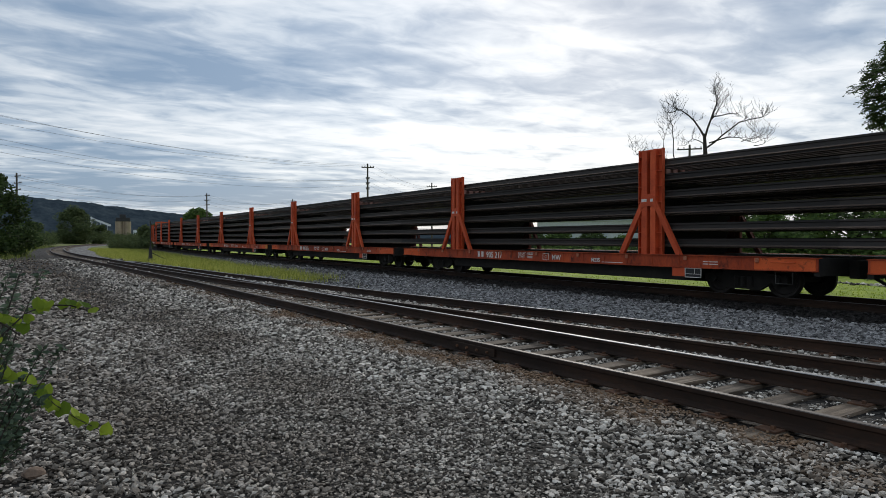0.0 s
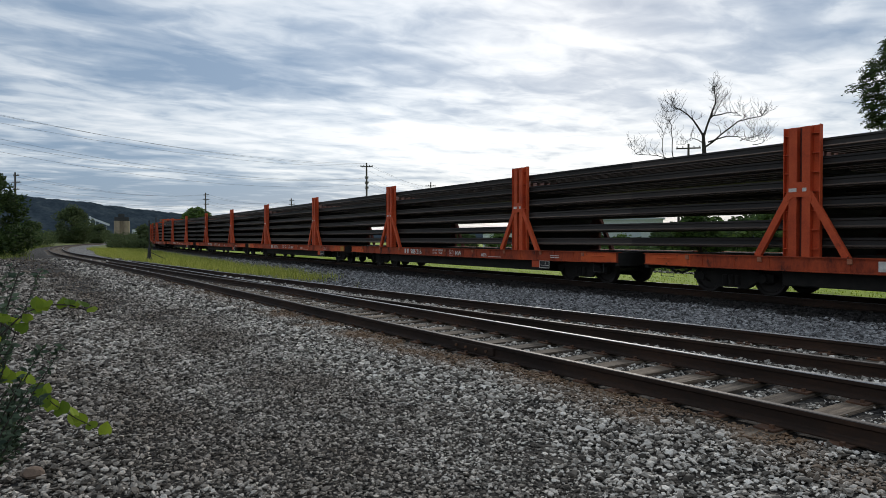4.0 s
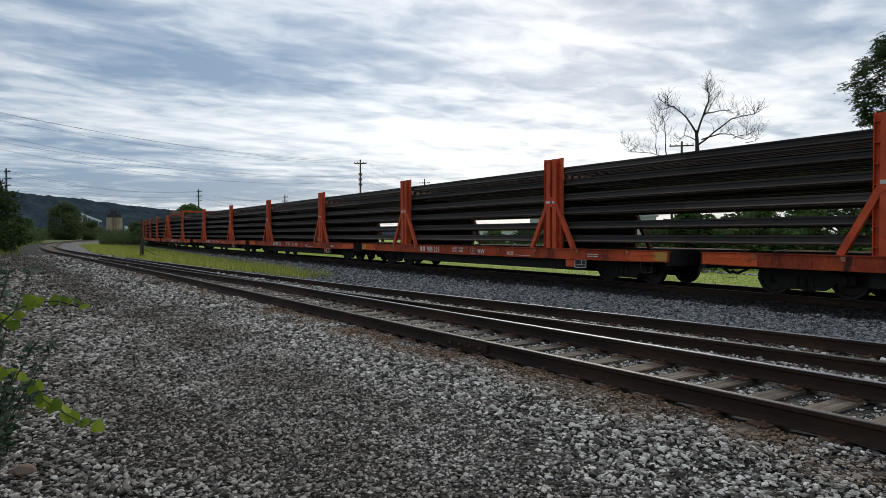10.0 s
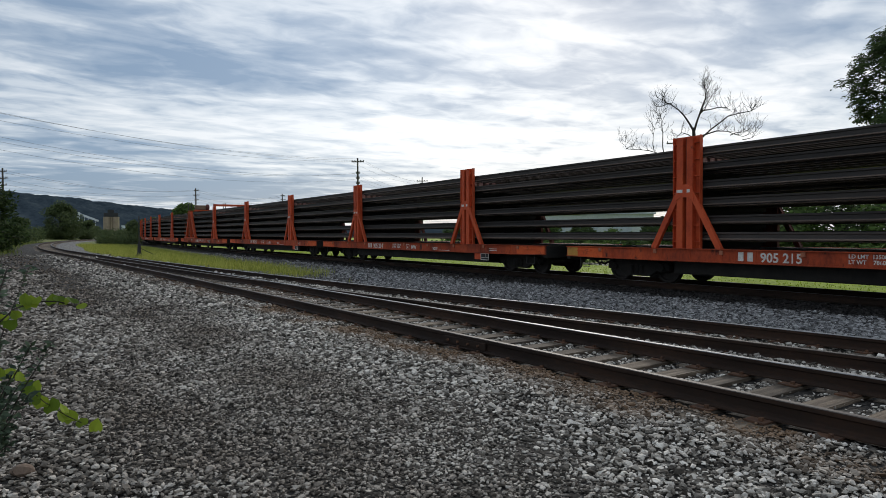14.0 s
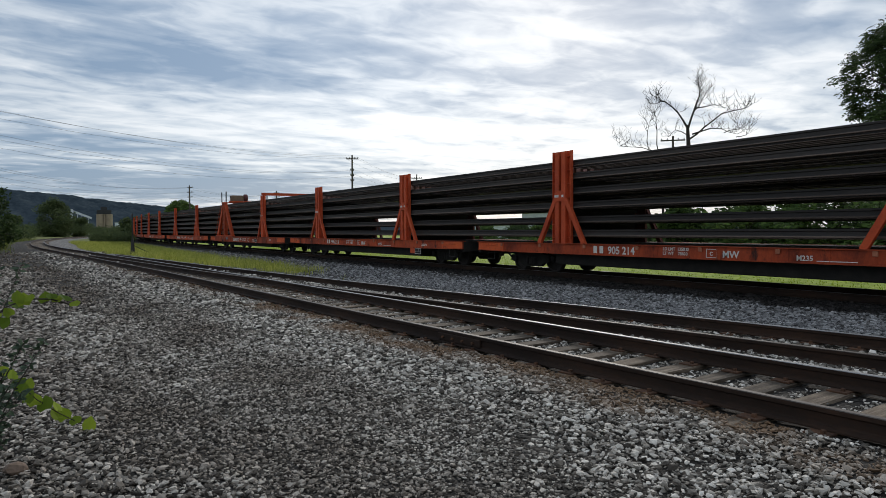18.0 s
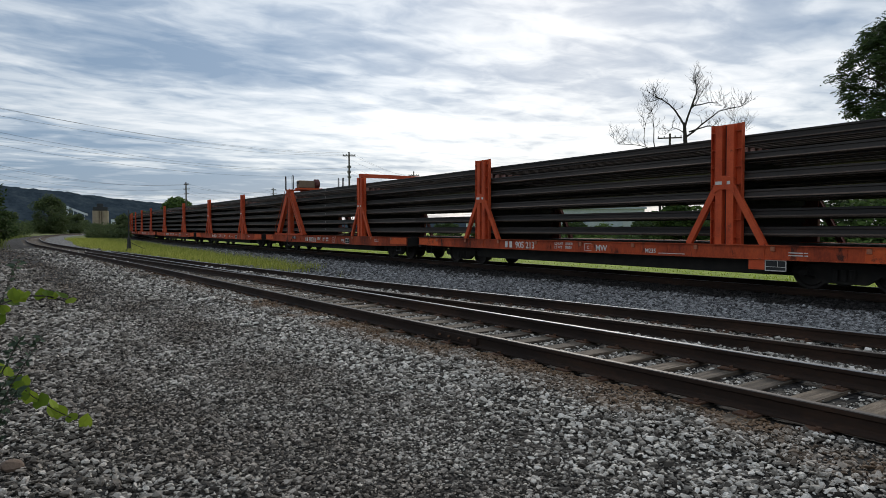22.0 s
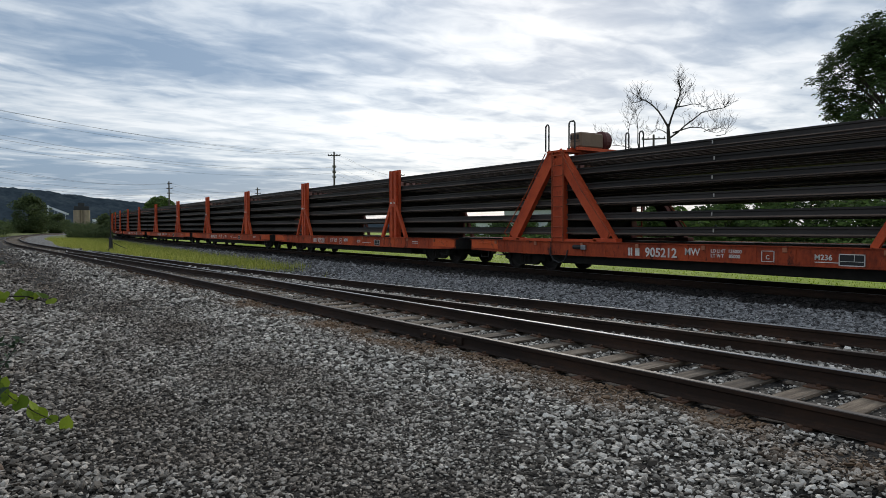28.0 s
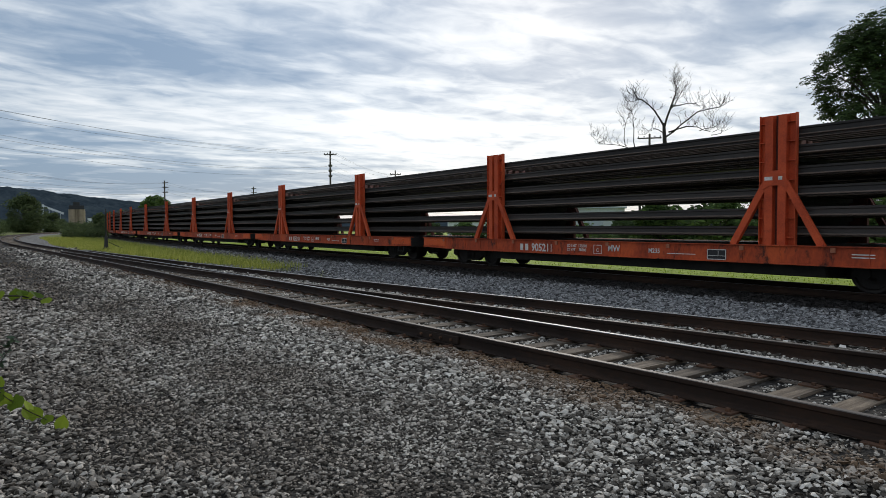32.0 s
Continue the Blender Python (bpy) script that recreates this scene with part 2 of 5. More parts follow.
def stone_material(name, colours, dirt_shade):
    """Broken stone: a tone for each stone, dirty in broad patches, darkened with painted shade by the bush and under
    the train, rust-stained by the rails.
    """
    m = bpy.data.materials.new(name)
    m.use_nodes = True
    n = Nodes(m.node_tree)
    r = n.add("ShaderNodeNewGeometry").outputs["Random Per Island"]
    co = n.add("ShaderNodeTexCoord").outputs["Object"]
    patch = n.math("ADD", n.math("MULTIPLY", n.noise(co, 0.9, 4.0, 0.6), 0.8), n.add("ShaderNodeAttribute", attribute_name="dirt_shade").outputs["Fac"])
    col = n.ramp(r, [(0.0, colours[0]), (0.28, colours[1]), (0.62, colours[2]), (1.0, colours[3])])
    col = n.mix(n.ramp(patch, [(0.46, 0.0), (1.0, 1.0)]), col, n.mix(1.0, col, dirt_shade, "MULTIPLY"))
    stain = n.add("ShaderNodeAttribute", attribute_name="rust").outputs["Fac"]
    col = n.mix(n.math("MINIMUM", n.math("MULTIPLY", stain, 1.2), 0.85), col, (0.21, 0.12, 0.06))
    grain = n.noise(co, 90.0, 3.0, 0.6)
    col = n.mix(0.5, col, n.ramp(grain, [(0.3, 0.45), (0.7, 1.0)]), "MULTIPLY")
    b = n.add("ShaderNodeBsdfPrincipled", {"Base Color": col, "Roughness": 0.85, "Specular IOR Level": 0.3, "Normal": n.add("ShaderNodeBump", {"Height": grain, "Strength": 0.3, "Distance": 0.01}).outputs[0]})
    n.add("ShaderNodeOutputMaterial", {0: b.outputs[0]})
    return m


STONE = stone_material("crushed_stone", [(0.035, 0.029, 0.023), (0.155, 0.137, 0.115), (0.46, 0.42, 0.365), (0.92, 0.86, 0.77)], (0.34, 0.28, 0.235))
# BALLAST's last tint: grime together with the shade under the train
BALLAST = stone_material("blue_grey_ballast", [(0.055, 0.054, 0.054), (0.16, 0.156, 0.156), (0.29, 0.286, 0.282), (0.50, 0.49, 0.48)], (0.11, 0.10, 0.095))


def ground_material():
    """Gravel, grass and soil by the sheet's own zones."""
    m = bpy.data.materials.new("gravel_and_turf")
    m.use_nodes = True
    n = Nodes(m.node_tree)
    co = n.add("ShaderNodeTexCoord").outputs["Object"]
    zone = n.add("ShaderNodeAttribute", attribute_name="turf").outputs["Fac"]
    cells = n.add("ShaderNodeTexVoronoi", {"Vector": co, "Scale": 22.0, "Randomness": 1.0})
    tint = n.add("ShaderNodeSeparateXYZ", {0: cells.outputs["Color"]}).outputs[0]
    grit = n.noise(co, 60.0, 3.0, 0.6)
    # near-black base, darker at cell edges: shade of the stone gaps put into colour
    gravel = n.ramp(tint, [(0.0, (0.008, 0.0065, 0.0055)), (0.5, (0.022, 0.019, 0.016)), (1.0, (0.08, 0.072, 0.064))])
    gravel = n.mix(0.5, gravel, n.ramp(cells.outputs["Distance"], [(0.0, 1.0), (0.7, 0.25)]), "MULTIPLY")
    # strip along the loaded track: grime, with the train's shade in the colour
    strip_dark = n.add("ShaderNodeAttribute", attribute_name="grime_shade").outputs["Fac"]
    gravel = n.mix(n.math("MULTIPLY", strip_dark, 0.85), gravel, (0.022, 0.020, 0.018))
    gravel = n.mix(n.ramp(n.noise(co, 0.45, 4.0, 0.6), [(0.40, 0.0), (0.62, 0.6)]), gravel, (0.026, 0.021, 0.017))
    # farther off, where modelled stones thin out, back to the gravel's own tone
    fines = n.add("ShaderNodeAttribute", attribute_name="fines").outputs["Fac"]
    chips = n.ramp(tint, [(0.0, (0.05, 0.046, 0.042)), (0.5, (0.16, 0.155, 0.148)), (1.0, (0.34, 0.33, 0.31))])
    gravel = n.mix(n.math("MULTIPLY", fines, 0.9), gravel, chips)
    tuft = n.noise(co, 3.0, 6.0, 0.7)
    turf = n.ramp(tuft, [(0.3, (0.12, 0.18, 0.018)), (0.5, (0.25, 0.33, 0.03)), (0.7, (0.38, 0.44, 0.06))])
    dry = n.ramp(tuft, [(0.3, (0.07, 0.085, 0.022)), (0.5, (0.13, 0.15, 0.038)), (0.7, (0.22, 0.23, 0.08))])
    turf = n.mix(n.add("ShaderNodeAttribute", attribute_name="weedy").outputs["Fac"], turf, dry)
    edge = n.math("ADD", zone, n.math("MULTIPLY_ADD", n.noise(co, 1.2, 5.0, 0.7), 0.8, -0.4))
    col = n.mix(n.ramp(edge, [(0.42, 0.0), (0.58, 1.0)]), gravel, turf)
    height = n.math("ADD", n.math("MULTIPLY", cells.outputs["Distance"], -1.0), n.math("MULTIPLY", grit, 0.4))
    b = n.add("ShaderNodeBsdfPrincipled", {"Base Color": col, "Roughness": 0.9, "Specular IOR Level": 0.25,
              "Normal": n.add("ShaderNodeBump", {"Height": height, "Strength": 0.7, "Distance": 0.03}).outputs[0]})
    n.add("ShaderNodeOutputMaterial", {0: b.outputs[0]})
    return m


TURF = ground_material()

# ---- mesh helpers ----


def box(bm, x0, x1, y0, y1, z0, z1, m=None):
    v = [bm.verts.new(m @ Vector(p) if m else p) for p in ((x0, y0, z0), (x1, y0, z0), (x1, y1, z0), (x0, y1, z0), (x0, y0, z1), (x1, y0, z1), (x1, y1, z1), (x0, y1, z1))]
    for f in ((3, 2, 1, 0), (4, 5, 6, 7), (0, 1, 5, 4), (1, 2, 6, 5), (2, 3, 7, 6), (3, 0, 4, 7)):
        bm.faces.new([v[i] for i in f])
    return bm


def boxes(*dims):
    bm = bmesh.new()
    for d in dims:
        box(bm, *d)
    return bm


def beam(bm, a, b, w, d, side=(1, 0, 0)):
    """A bar from a to b, w wide across, d deep along side."""
    a, b = Vector(a), Vector(b)
    u = (b - a).normalized()
    s = Vector(side)
    s = (s - u * s.dot(u)).normalized()
    t = u.cross(s)
    m = Matrix((s, t, u)).transposed().to_4x4()
    m.translation = a
    return box(bm, -d / 2, d / 2, -w / 2, w / 2, 0, (b - a).length, m)


def tube(bm, path, radii, sides=8, caps=True):
    """A round bar through points; radii one number or one for each point."""
    pts = [Vector(p) for p in path]
    radii = [radii] * len(pts) if isinstance(radii, (int, float)) else radii
    rings = []
    ref = None
    for i, p in enumerate(pts):
        u = (pts[min(i + 1, len(pts) - 1)] - pts[max(i - 1, 0)]).normalized()
        if ref is None:
            ref = u.orthogonal()
        ref = (ref - u * ref.dot(u))
        ref = ref.normalized() if ref.length > 1e-6 else u.orthogonal().normalized()
        w = u.cross(ref)
        rings.append([bm.verts.new(p + (ref * math.cos(2 * math.pi * k / sides) + w * math.sin(2 * math.pi * k / sides)) * radii[i]) for k in range(sides)])
    for a, b in zip(rings, rings[1:]):
        for k in range(sides):
            bm.faces.new((a[k], a[(k + 1) % sides], b[(k + 1) % sides], b[k]))
    if caps:
        bm.faces.new(rings[0][::-1])
        bm.faces.new(rings[-1])
    return bm


def extrude(bm, outline, y0, y1):
    """A closed outline of (x, z) drawn out along y."""
    a = [bm.verts.new((x, y0, z)) for x, z in outline]
    b = [bm.verts.new((x, y1, z)) for x, z in outline]
    k = len(a)
    for i in range(k):
        bm.faces.new((a[i], a[(i + 1) % k], b[(i + 1) % k], b[i]))
    bm.faces.new(a[::-1])
    bm.faces.new(b)
    return bm


def mesh_of(bm, name, material, smooth=False, bevel=0.0):
    if bevel:
        bmesh.ops.bevel(bm, geom=bm.edges[:], offset=bevel, segments=1, affect="EDGES", clamp_overlap=True)
    bmesh.ops.recalc_face_normals(bm, faces=bm.faces)
    me = bpy.data.meshes.new(name)
    bm.to_mesh(me)
    bm.free()
    me.materials.append(material)
    if smooth:
        me.shade_smooth()
    return me


def part(name, shape, material=None, parent=None, label="", at=None, smooth=False, bevel=0.0):
    """Links a bmesh, or a mesh made before, as one object under parent."""
    me = shape if isinstance(shape, bpy.types.Mesh) else mesh_of(shape, name, material, smooth, bevel)
    ob = new(name, me)
    ob.parent = parent
    if at is not None:
        ob.matrix_basis = at
    return tagged(ob, label)


def joined(name, verts, faces, material):
    me = bpy.data.meshes.new(name)
    me.from_pydata(verts, [], faces)
    me.materials.append(material)
    return me


def lettering(text, size, material):
    """Flat painted letters, standing upright in the plane x = 0 and read from -x."""
    cu = bpy.data.curves.new("letters", "FONT")
    cu.body, cu.size, cu.extrude, cu.offset, cu.align_x = text, size, 0.001, size * 0.022, "LEFT"
    cu.resolution_u = 3
    ob = new("letters", cu)
    me = bpy.data.meshes.new_from_object(ob.evaluated_get(bpy.context.evaluated_depsgraph_get()))
    bpy.data.objects.remove(ob)
    me.transform(pose(0, 0, 0, 90, 0, -90))
    me.materials.clear()
    me.materials.append(material)
    return me


# ---- the lie of the land ----
TRACK_X = 16.085         # centre of the loaded track, straight until CURVE_Y
CURVE_Y, CURVE_R = 73.0, 450.0
RAIL_TOP_C = 0.17


def loaded_track(s):
    """Place and heading, in degrees left of +y, on the loaded track s metres along."""
    if s <= CURVE_Y:
        return TRACK_X, s, 0.0
    a = (s - CURVE_Y) / CURVE_R
    return TRACK_X + CURVE_R * (1 - math.cos(a)), CURVE_Y + CURVE_R * math.sin(a), -math.degrees(a)


def line_through(points):
    """x as a smooth function of y through a few known places, by linear pieces rounded off."""
    ys, xs = np.array([p[1] for p in points]), np.array([p[0] for p in points])

    def at(y):
        w = np.array([-3.0, -1.5, 0.0, 1.5, 3.0])
        return float(np.interp(y + w, ys, xs).mean()) if ys[0] + 3 < y < ys[-1] - 3 else float(np.interp(y, ys, xs))
    return at


near_centre = line_through([(6.55, -10.0), (6.10, 0.0), (5.70, 8.0), (5.36, 16.0), (5.05, 24.0), (4.55, 33.0), (4.05, 42.0), (3.35, 54.0), (2.6, 66.0), (2.25, 78.0), (2.25, 90.0), (2.55, 105.0), (3.3, 120.0), (4.9, 140.0), (7.9, 165.0), (12.3, 190.0), (16.8, 215.0), (25.0, 250.0)])
side_centre = line_through([(10.25, -10.0), (9.05, 0.0), (8.05, 8.0), (7.02, 16.0), (6.08, 25.0), (5.40, 33.0), (4.62, 42.0), (3.75, 52.0)])


def land(x, y):
    """Height of the ground sheet."""
    z = 0.0
    t = min(max((x - 10.0) / 3.0, 0.0), 1.0)
    z -= 0.12 * t
    u = min(max((x - 18.5) / 8.0, 0.0), 1.0)
    z -= 0.10 * u
    # ballast heaped against the near rail, a little low between the rails
    off = x - near_centre(y)
    if abs(off) < 2.6:
        z += 0.05 * max(0.0, 1 - abs(off - 1.75) / 0.7) + (0.006 if abs(off) < 0.7 else 0.0)
        z += min(max((-off - 0.75) / 0.25, 0.0), 1.0) * min(max((2.5 + off) / 0.7, 0.0), 1.0) * (0.045 + 0.03 * noise.noise((x * 0.9, y * 0.9, 6.0)))
    # ballast between and beside the loaded track's ties
    off = abs(x - loaded_track(min(max(y, -60), 240))[0])
    z += 0.085 * min(max((2.25 - off) / 0.7, 0.0), 1.0)
    z += 0.022 * noise.noise((x * 0.4, y * 0.4, 0.0)) + 0.008 * noise.noise((x * 1.7, y * 1.7, 3.0))
    return z


def turf_at(x, y):
    """How far the ground at a place is grown over, 0 to 1."""
    c = loaded_track(min(max(y, -60), 240))[0]
    if x > c + 2.4:
        return 1.0
    mid = side_centre(y) if y < 50 else near_centre(y) + 2.0 * min(max((y - 56.0) / 32.0, 0.0), 1.0)
    if x > mid + 1.7:
        strip = min(max((y - 17.0) / 14.0, 0.0), 1.0)
        bare = 2.6 + 2.6 * min(max((85.0 - y) / 45.0, 0.0), 1.0)
        fromtrack = min(max((c - bare - x) / 1.6, 0.0), 1.0)
        fromnear = min(max((x - mid - 1.7) / 1.0, 0.0), 1.0)
        return strip * fromtrack * (0.35 + 0.65 * fromnear)
    w = near_centre(y)
    if x < w - 2.4 and y > 56:
        return min((w - 2.4 - x) / 2.5, 1.0) * min((y - 56) / 16, 1.0)
    if x < -9:
        return min((-9 - x) / 5, 1.0)
    return 0.0


def build_ground():
    xs = np.concatenate([[-4000, -2000, -900, -400, -200, -120, -80, -60, -45, -35, -28, -22, -18, -15], np.arange(-13, 34, 0.5), [36, 40, 46, 54, 64, 80, 110, 160, 240, 400, 900, 2000, 4000]])
    ys = np.concatenate([[-4000, -1500, -600, -250, -120, -70, -45, -30, -20, -14], np.arange(-10, 60, 0.5), np.arange(60, 130, 2.0), [135, 142, 150, 160, 172, 186, 205, 230, 260, 300, 360, 440, 600, 900, 1500, 2500, 4500]])
    verts = [(float(x), float(y), land(x, y)) for y in ys for x in xs]
    w = len(xs)
    faces = [(j * w + i, j * w + i + 1, (j + 1) * w + i + 1, (j + 1) * w + i) for j in range(len(ys) - 1) for i in range(w - 1)]
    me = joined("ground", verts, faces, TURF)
    me.shade_smooth()
    at = me.attributes.new("turf", "FLOAT", "POINT")
    at.data.foreach_set("value", [turf_at(v[0], v[1]) for v in verts])
    # grime and the train's shade as one dark strip
    at = me.attributes.new("grime_shade", "FLOAT", "POINT")
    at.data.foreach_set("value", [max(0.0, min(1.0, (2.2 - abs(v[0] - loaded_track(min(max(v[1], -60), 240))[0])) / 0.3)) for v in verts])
    at = me.attributes.new("fines", "FLOAT", "POINT")
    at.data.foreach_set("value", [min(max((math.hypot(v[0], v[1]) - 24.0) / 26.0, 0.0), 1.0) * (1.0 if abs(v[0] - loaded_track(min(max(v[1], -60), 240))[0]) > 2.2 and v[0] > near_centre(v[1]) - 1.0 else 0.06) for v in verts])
    at = me.attributes.new("weedy", "FLOAT", "POINT")
    at.data.foreach_set("value", [1.0 if v[0] < loaded_track(min(max(v[1], -60), 240))[0] - 1.0 else 0.0 for v in verts])
    tagged(new("ground", me), "grey crushed-stone yard with weathered patches and grass verges", "ground", kind="structure")


build_ground()

# ---- tracks ----
TIES_NEAR = []
RAIL_SHAPE = [(-0.070, 0.0), (0.070, 0.0), (0.070, 0.012), (0.016, 0.030), (0.010, 0.045), (0.010, 0.115), (0.034, 0.130), (0.036, 0.165), (0.028, 0.171),
              (-0.028, 0.171), (-0.036, 0.165), (-0.034, 0.130), (-0.010, 0.115), (-0.010, 0.045), (-0.016, 0.030), (-0.070, 0.012)]


def bent_rail(name, places, parent, head, label=""):
    """A rail through (x, y, z of its foot); the top of its head is a band of its own metal."""
    bm = bmesh.new()
    rings = []
    for i, p in enumerate(places):
        q0, q1 = places[max(i - 1, 0)], places[min(i + 1, len(places) - 1)]
        d = Vector((q1[0] - q0[0], q1[1] - q0[1], 0)).normalized()
        rings.append([bm.verts.new((p[0] + d.y * x, p[1] - d.x * x, p[2] + z)) for x, z in RAIL_SHAPE])
    k = len(RAIL_SHAPE)
    for a, b in zip(rings, rings[1:]):
        for i in range(k):
            f = bm.faces.new((a[i], a[(i + 1) % k], b[(i + 1) % k], b[i]))
            f.material_index = 1 if i in (8, 9) else 0
    bm.faces.new(rings[0][::-1])
    bm.faces.new(rings[-1])
    me = mesh_of(bm, name, RAIL)
    me.materials.append(head)
    return part(name, me, parent=parent, label=label)


def tie_mesh(length, material, worn):
    rng = random.Random(int(length * 100) + worn)
    bm = boxes((-length / 2, length / 2, -0.115, 0.115, -0.17, 0.0))
    bmesh.ops.bevel(bm, geom=bm.edges[:], offset=0.012, segments=1, affect="EDGES")
    for v in bm.verts:
        v.co += Vector((rng.uniform(-0.03, 0.03), rng.uniform(-0.012, 0.012), rng.uniform(-0.008, 0.006)))
    return mesh_of(bm, "tie", material)


NEAR_TIES = [tie_mesh(2.6, TIE, i) for i in range(4)]
FAR_TIES = [tie_mesh(2.6, DARK_TIE, i) for i in range(3)]
PLATE = mesh_of(boxes((-0.17, 0.17, -0.09, 0.09, 0.0, 0.016), (-0.13, -0.095, -0.05, -0.02, 0.016, 0.045), (0.095, 0.13, 0.02, 0.05, 0.016, 0.045)), "tie_plate", RUST)


def lay_track(label, centre, y0, y1, rail_z, heads, ties, spacing, half=0.752, plates_to=30.0, tie_skip=None, step=1.5):
    """Rails, ties and plates on a line x = centre(y)."""
    thing = new("railway_track")
    tagged(thing, label, "railway track", kind="structure")
    rng = random.Random(len(label))
    ys = np.arange(y0, y1 + 0.01, step)

    def head_at(y):
        return math.atan((centre(y + 0.5) - centre(y - 0.5)))
    for sgn, mat in zip((-1, 1), heads):
        bent_rail("rail", [(centre(y) + sgn * half * math.cos(head_at(y)), y - sgn * half * math.sin(head_at(y)), rail_z - 0.171) for y in ys], thing, mat)
    y = y0 + 0.2
    while y < y1:
        if not (tie_skip and tie_skip(y)):
            a = -head_at(y)
            x = centre(y)
            z = rail_z - 0.171 - 0.016
            m = pose(x + rng.uniform(-0.05, 0.05), y, z, rng.uniform(-0.6, 0.6), 0, math.degrees(a) + rng.uniform(-1.5, 1.5))
            tie = part("tie", ties[rng.randrange(len(ties))], parent=thing, at=m)
            if ties is NEAR_TIES:
                TIES_NEAR.append((x, y))
            if y < plates_to:
                for sgn in (-1, 1):
                    part("tie_plate", PLATE, parent=tie, at=pose(sgn * half, 0, 0.0))
        y += spacing * rng.uniform(0.93, 1.07)
    return thing


def build_tracks():
    a = lay_track("old yard track with rusty rails on weathered wooden ties in gravel", near_centre, -9.5, 210.0, 0.23, (DULL, POLISHED), NEAR_TIES, 0.54, plates_to=26.0)
    lay_track("side track with dark rails leaving the yard track at a switch", side_centre, -9.5, 45.0, 0.215, (DULL, POLISHED), NEAR_TIES, 0.56, plates_to=14.0, tie_skip=lambda y: y > 15, half=0.72)
    # bolted joint of the near rail
    for y in (7.3,):
        x = near_centre(y) - 0.752
        for s in (-1, 1):
            bar = part("joint_bar", boxes((-0.02, 0.02, -0.46, 0.46, -0.05, 0.05)), RAIL, a, "rusted joint bar", pose(x + s * 0.032, y, 0.135, 0, 0, 2.6), bevel=0.006)
            for k in range(4):
                bm = bmesh.new()
                tube(bm, [(-0.02, 0, 0), (0.02, 0, 0)], 0.018, 6)
                part("bolt", bm, RUST, bar, at=pose(s * 0.025, -0.33 + 0.22 * k, 0))
    # loaded track
    thing = new("railway_track")
    tagged(thing, "main track with dark rails and creosoted ties on grey ballast", "railway track", kind="structure")
    rng = random.Random(5)
    ss = np.arange(-40, 260.1, 2.0)
    for sgn in (-1, 1):
        pts = []
        for s in ss:
            x, y, h = loaded_track(s)
            pts.append((x + sgn * 0.752 * math.cos(radians(h)), y + sgn * 0.752 * math.sin(radians(h)), RAIL_TOP_C - 0.171))
        bent_rail("rail", pts, thing, POLISHED)
    s = -20.0
    while s < 160:
        x, y, h = loaded_track(s)
        tie = part("tie", FAR_TIES[rng.randrange(3)], parent=thing, at=pose(x, y, RAIL_TOP_C - 0.187, 0, 0, h + rng.uniform(-1, 1)))
        s += 0.53


build_tracks()

# ---- the train ----
PITCH = 19.82            # car to car
FIRST = 17.66 - PITCH    # centre of the first car at the start
CARS = 15
DECK = 1.0
TIERS = (1.23, 1.64, 2.095, 2.535, 2.99, 3.385)
POST_TOP = 3.85
STANDS = (-4.93, 4.91)
WHEEL_R = 0.42
BOGIE = 7.20
BODY = -0.20             # the body lies a little off the middle of its stands


BROAD = 0.365            # the stands and sills stand this much wider of the wheels than a plain car's


def broaden(me):
    """Moves a car mesh's outer parts outward, and stretches what lies between."""
    for v in me.vertices:
        x = abs(v.co.x)
        v.co.x = math.copysign(x + BROAD if x > 0.98 else x * (0.98 + BROAD) / 0.98, v.co.x)
    return me


def wide_part(name, shape, material=None, parent=None, label="", at=None, bevel=0.0):
    me = shape if isinstance(shape, bpy.types.Mesh) else broaden(mesh_of(shape, name, material, False, bevel))
    return part(name, me, parent=parent, label=label, at=at)


def ridden(t):
    """Metres that the train has gone at t seconds."""
    u = min(max((t - 3.0) / 15.0, 0.0), 1.0)
    return 0.12 + 3.482 * t + 0.0100 * t * t + 5.47e-5 * t ** 3 + 0.17 * u * u * (3 - 2 * u)


def upright(outline, z0, z1, name, material):
    """A closed outline of (x, y) drawn up from z0 to z1."""
    bm = bmesh.new()
    a = [bm.verts.new((x, y, z0)) for x, y in outline]
    b = [bm.verts.new((x, y, z1)) for x, y in outline]
    k = len(a)
    for i in range(k):
        bm.faces.new((a[i], a[(i + 1) % k], b[(i + 1) % k], b[i]))
    bm.faces.new(a[::-1])
    bm.faces.new(b)
    return broaden(mesh_of(bm, name, material))


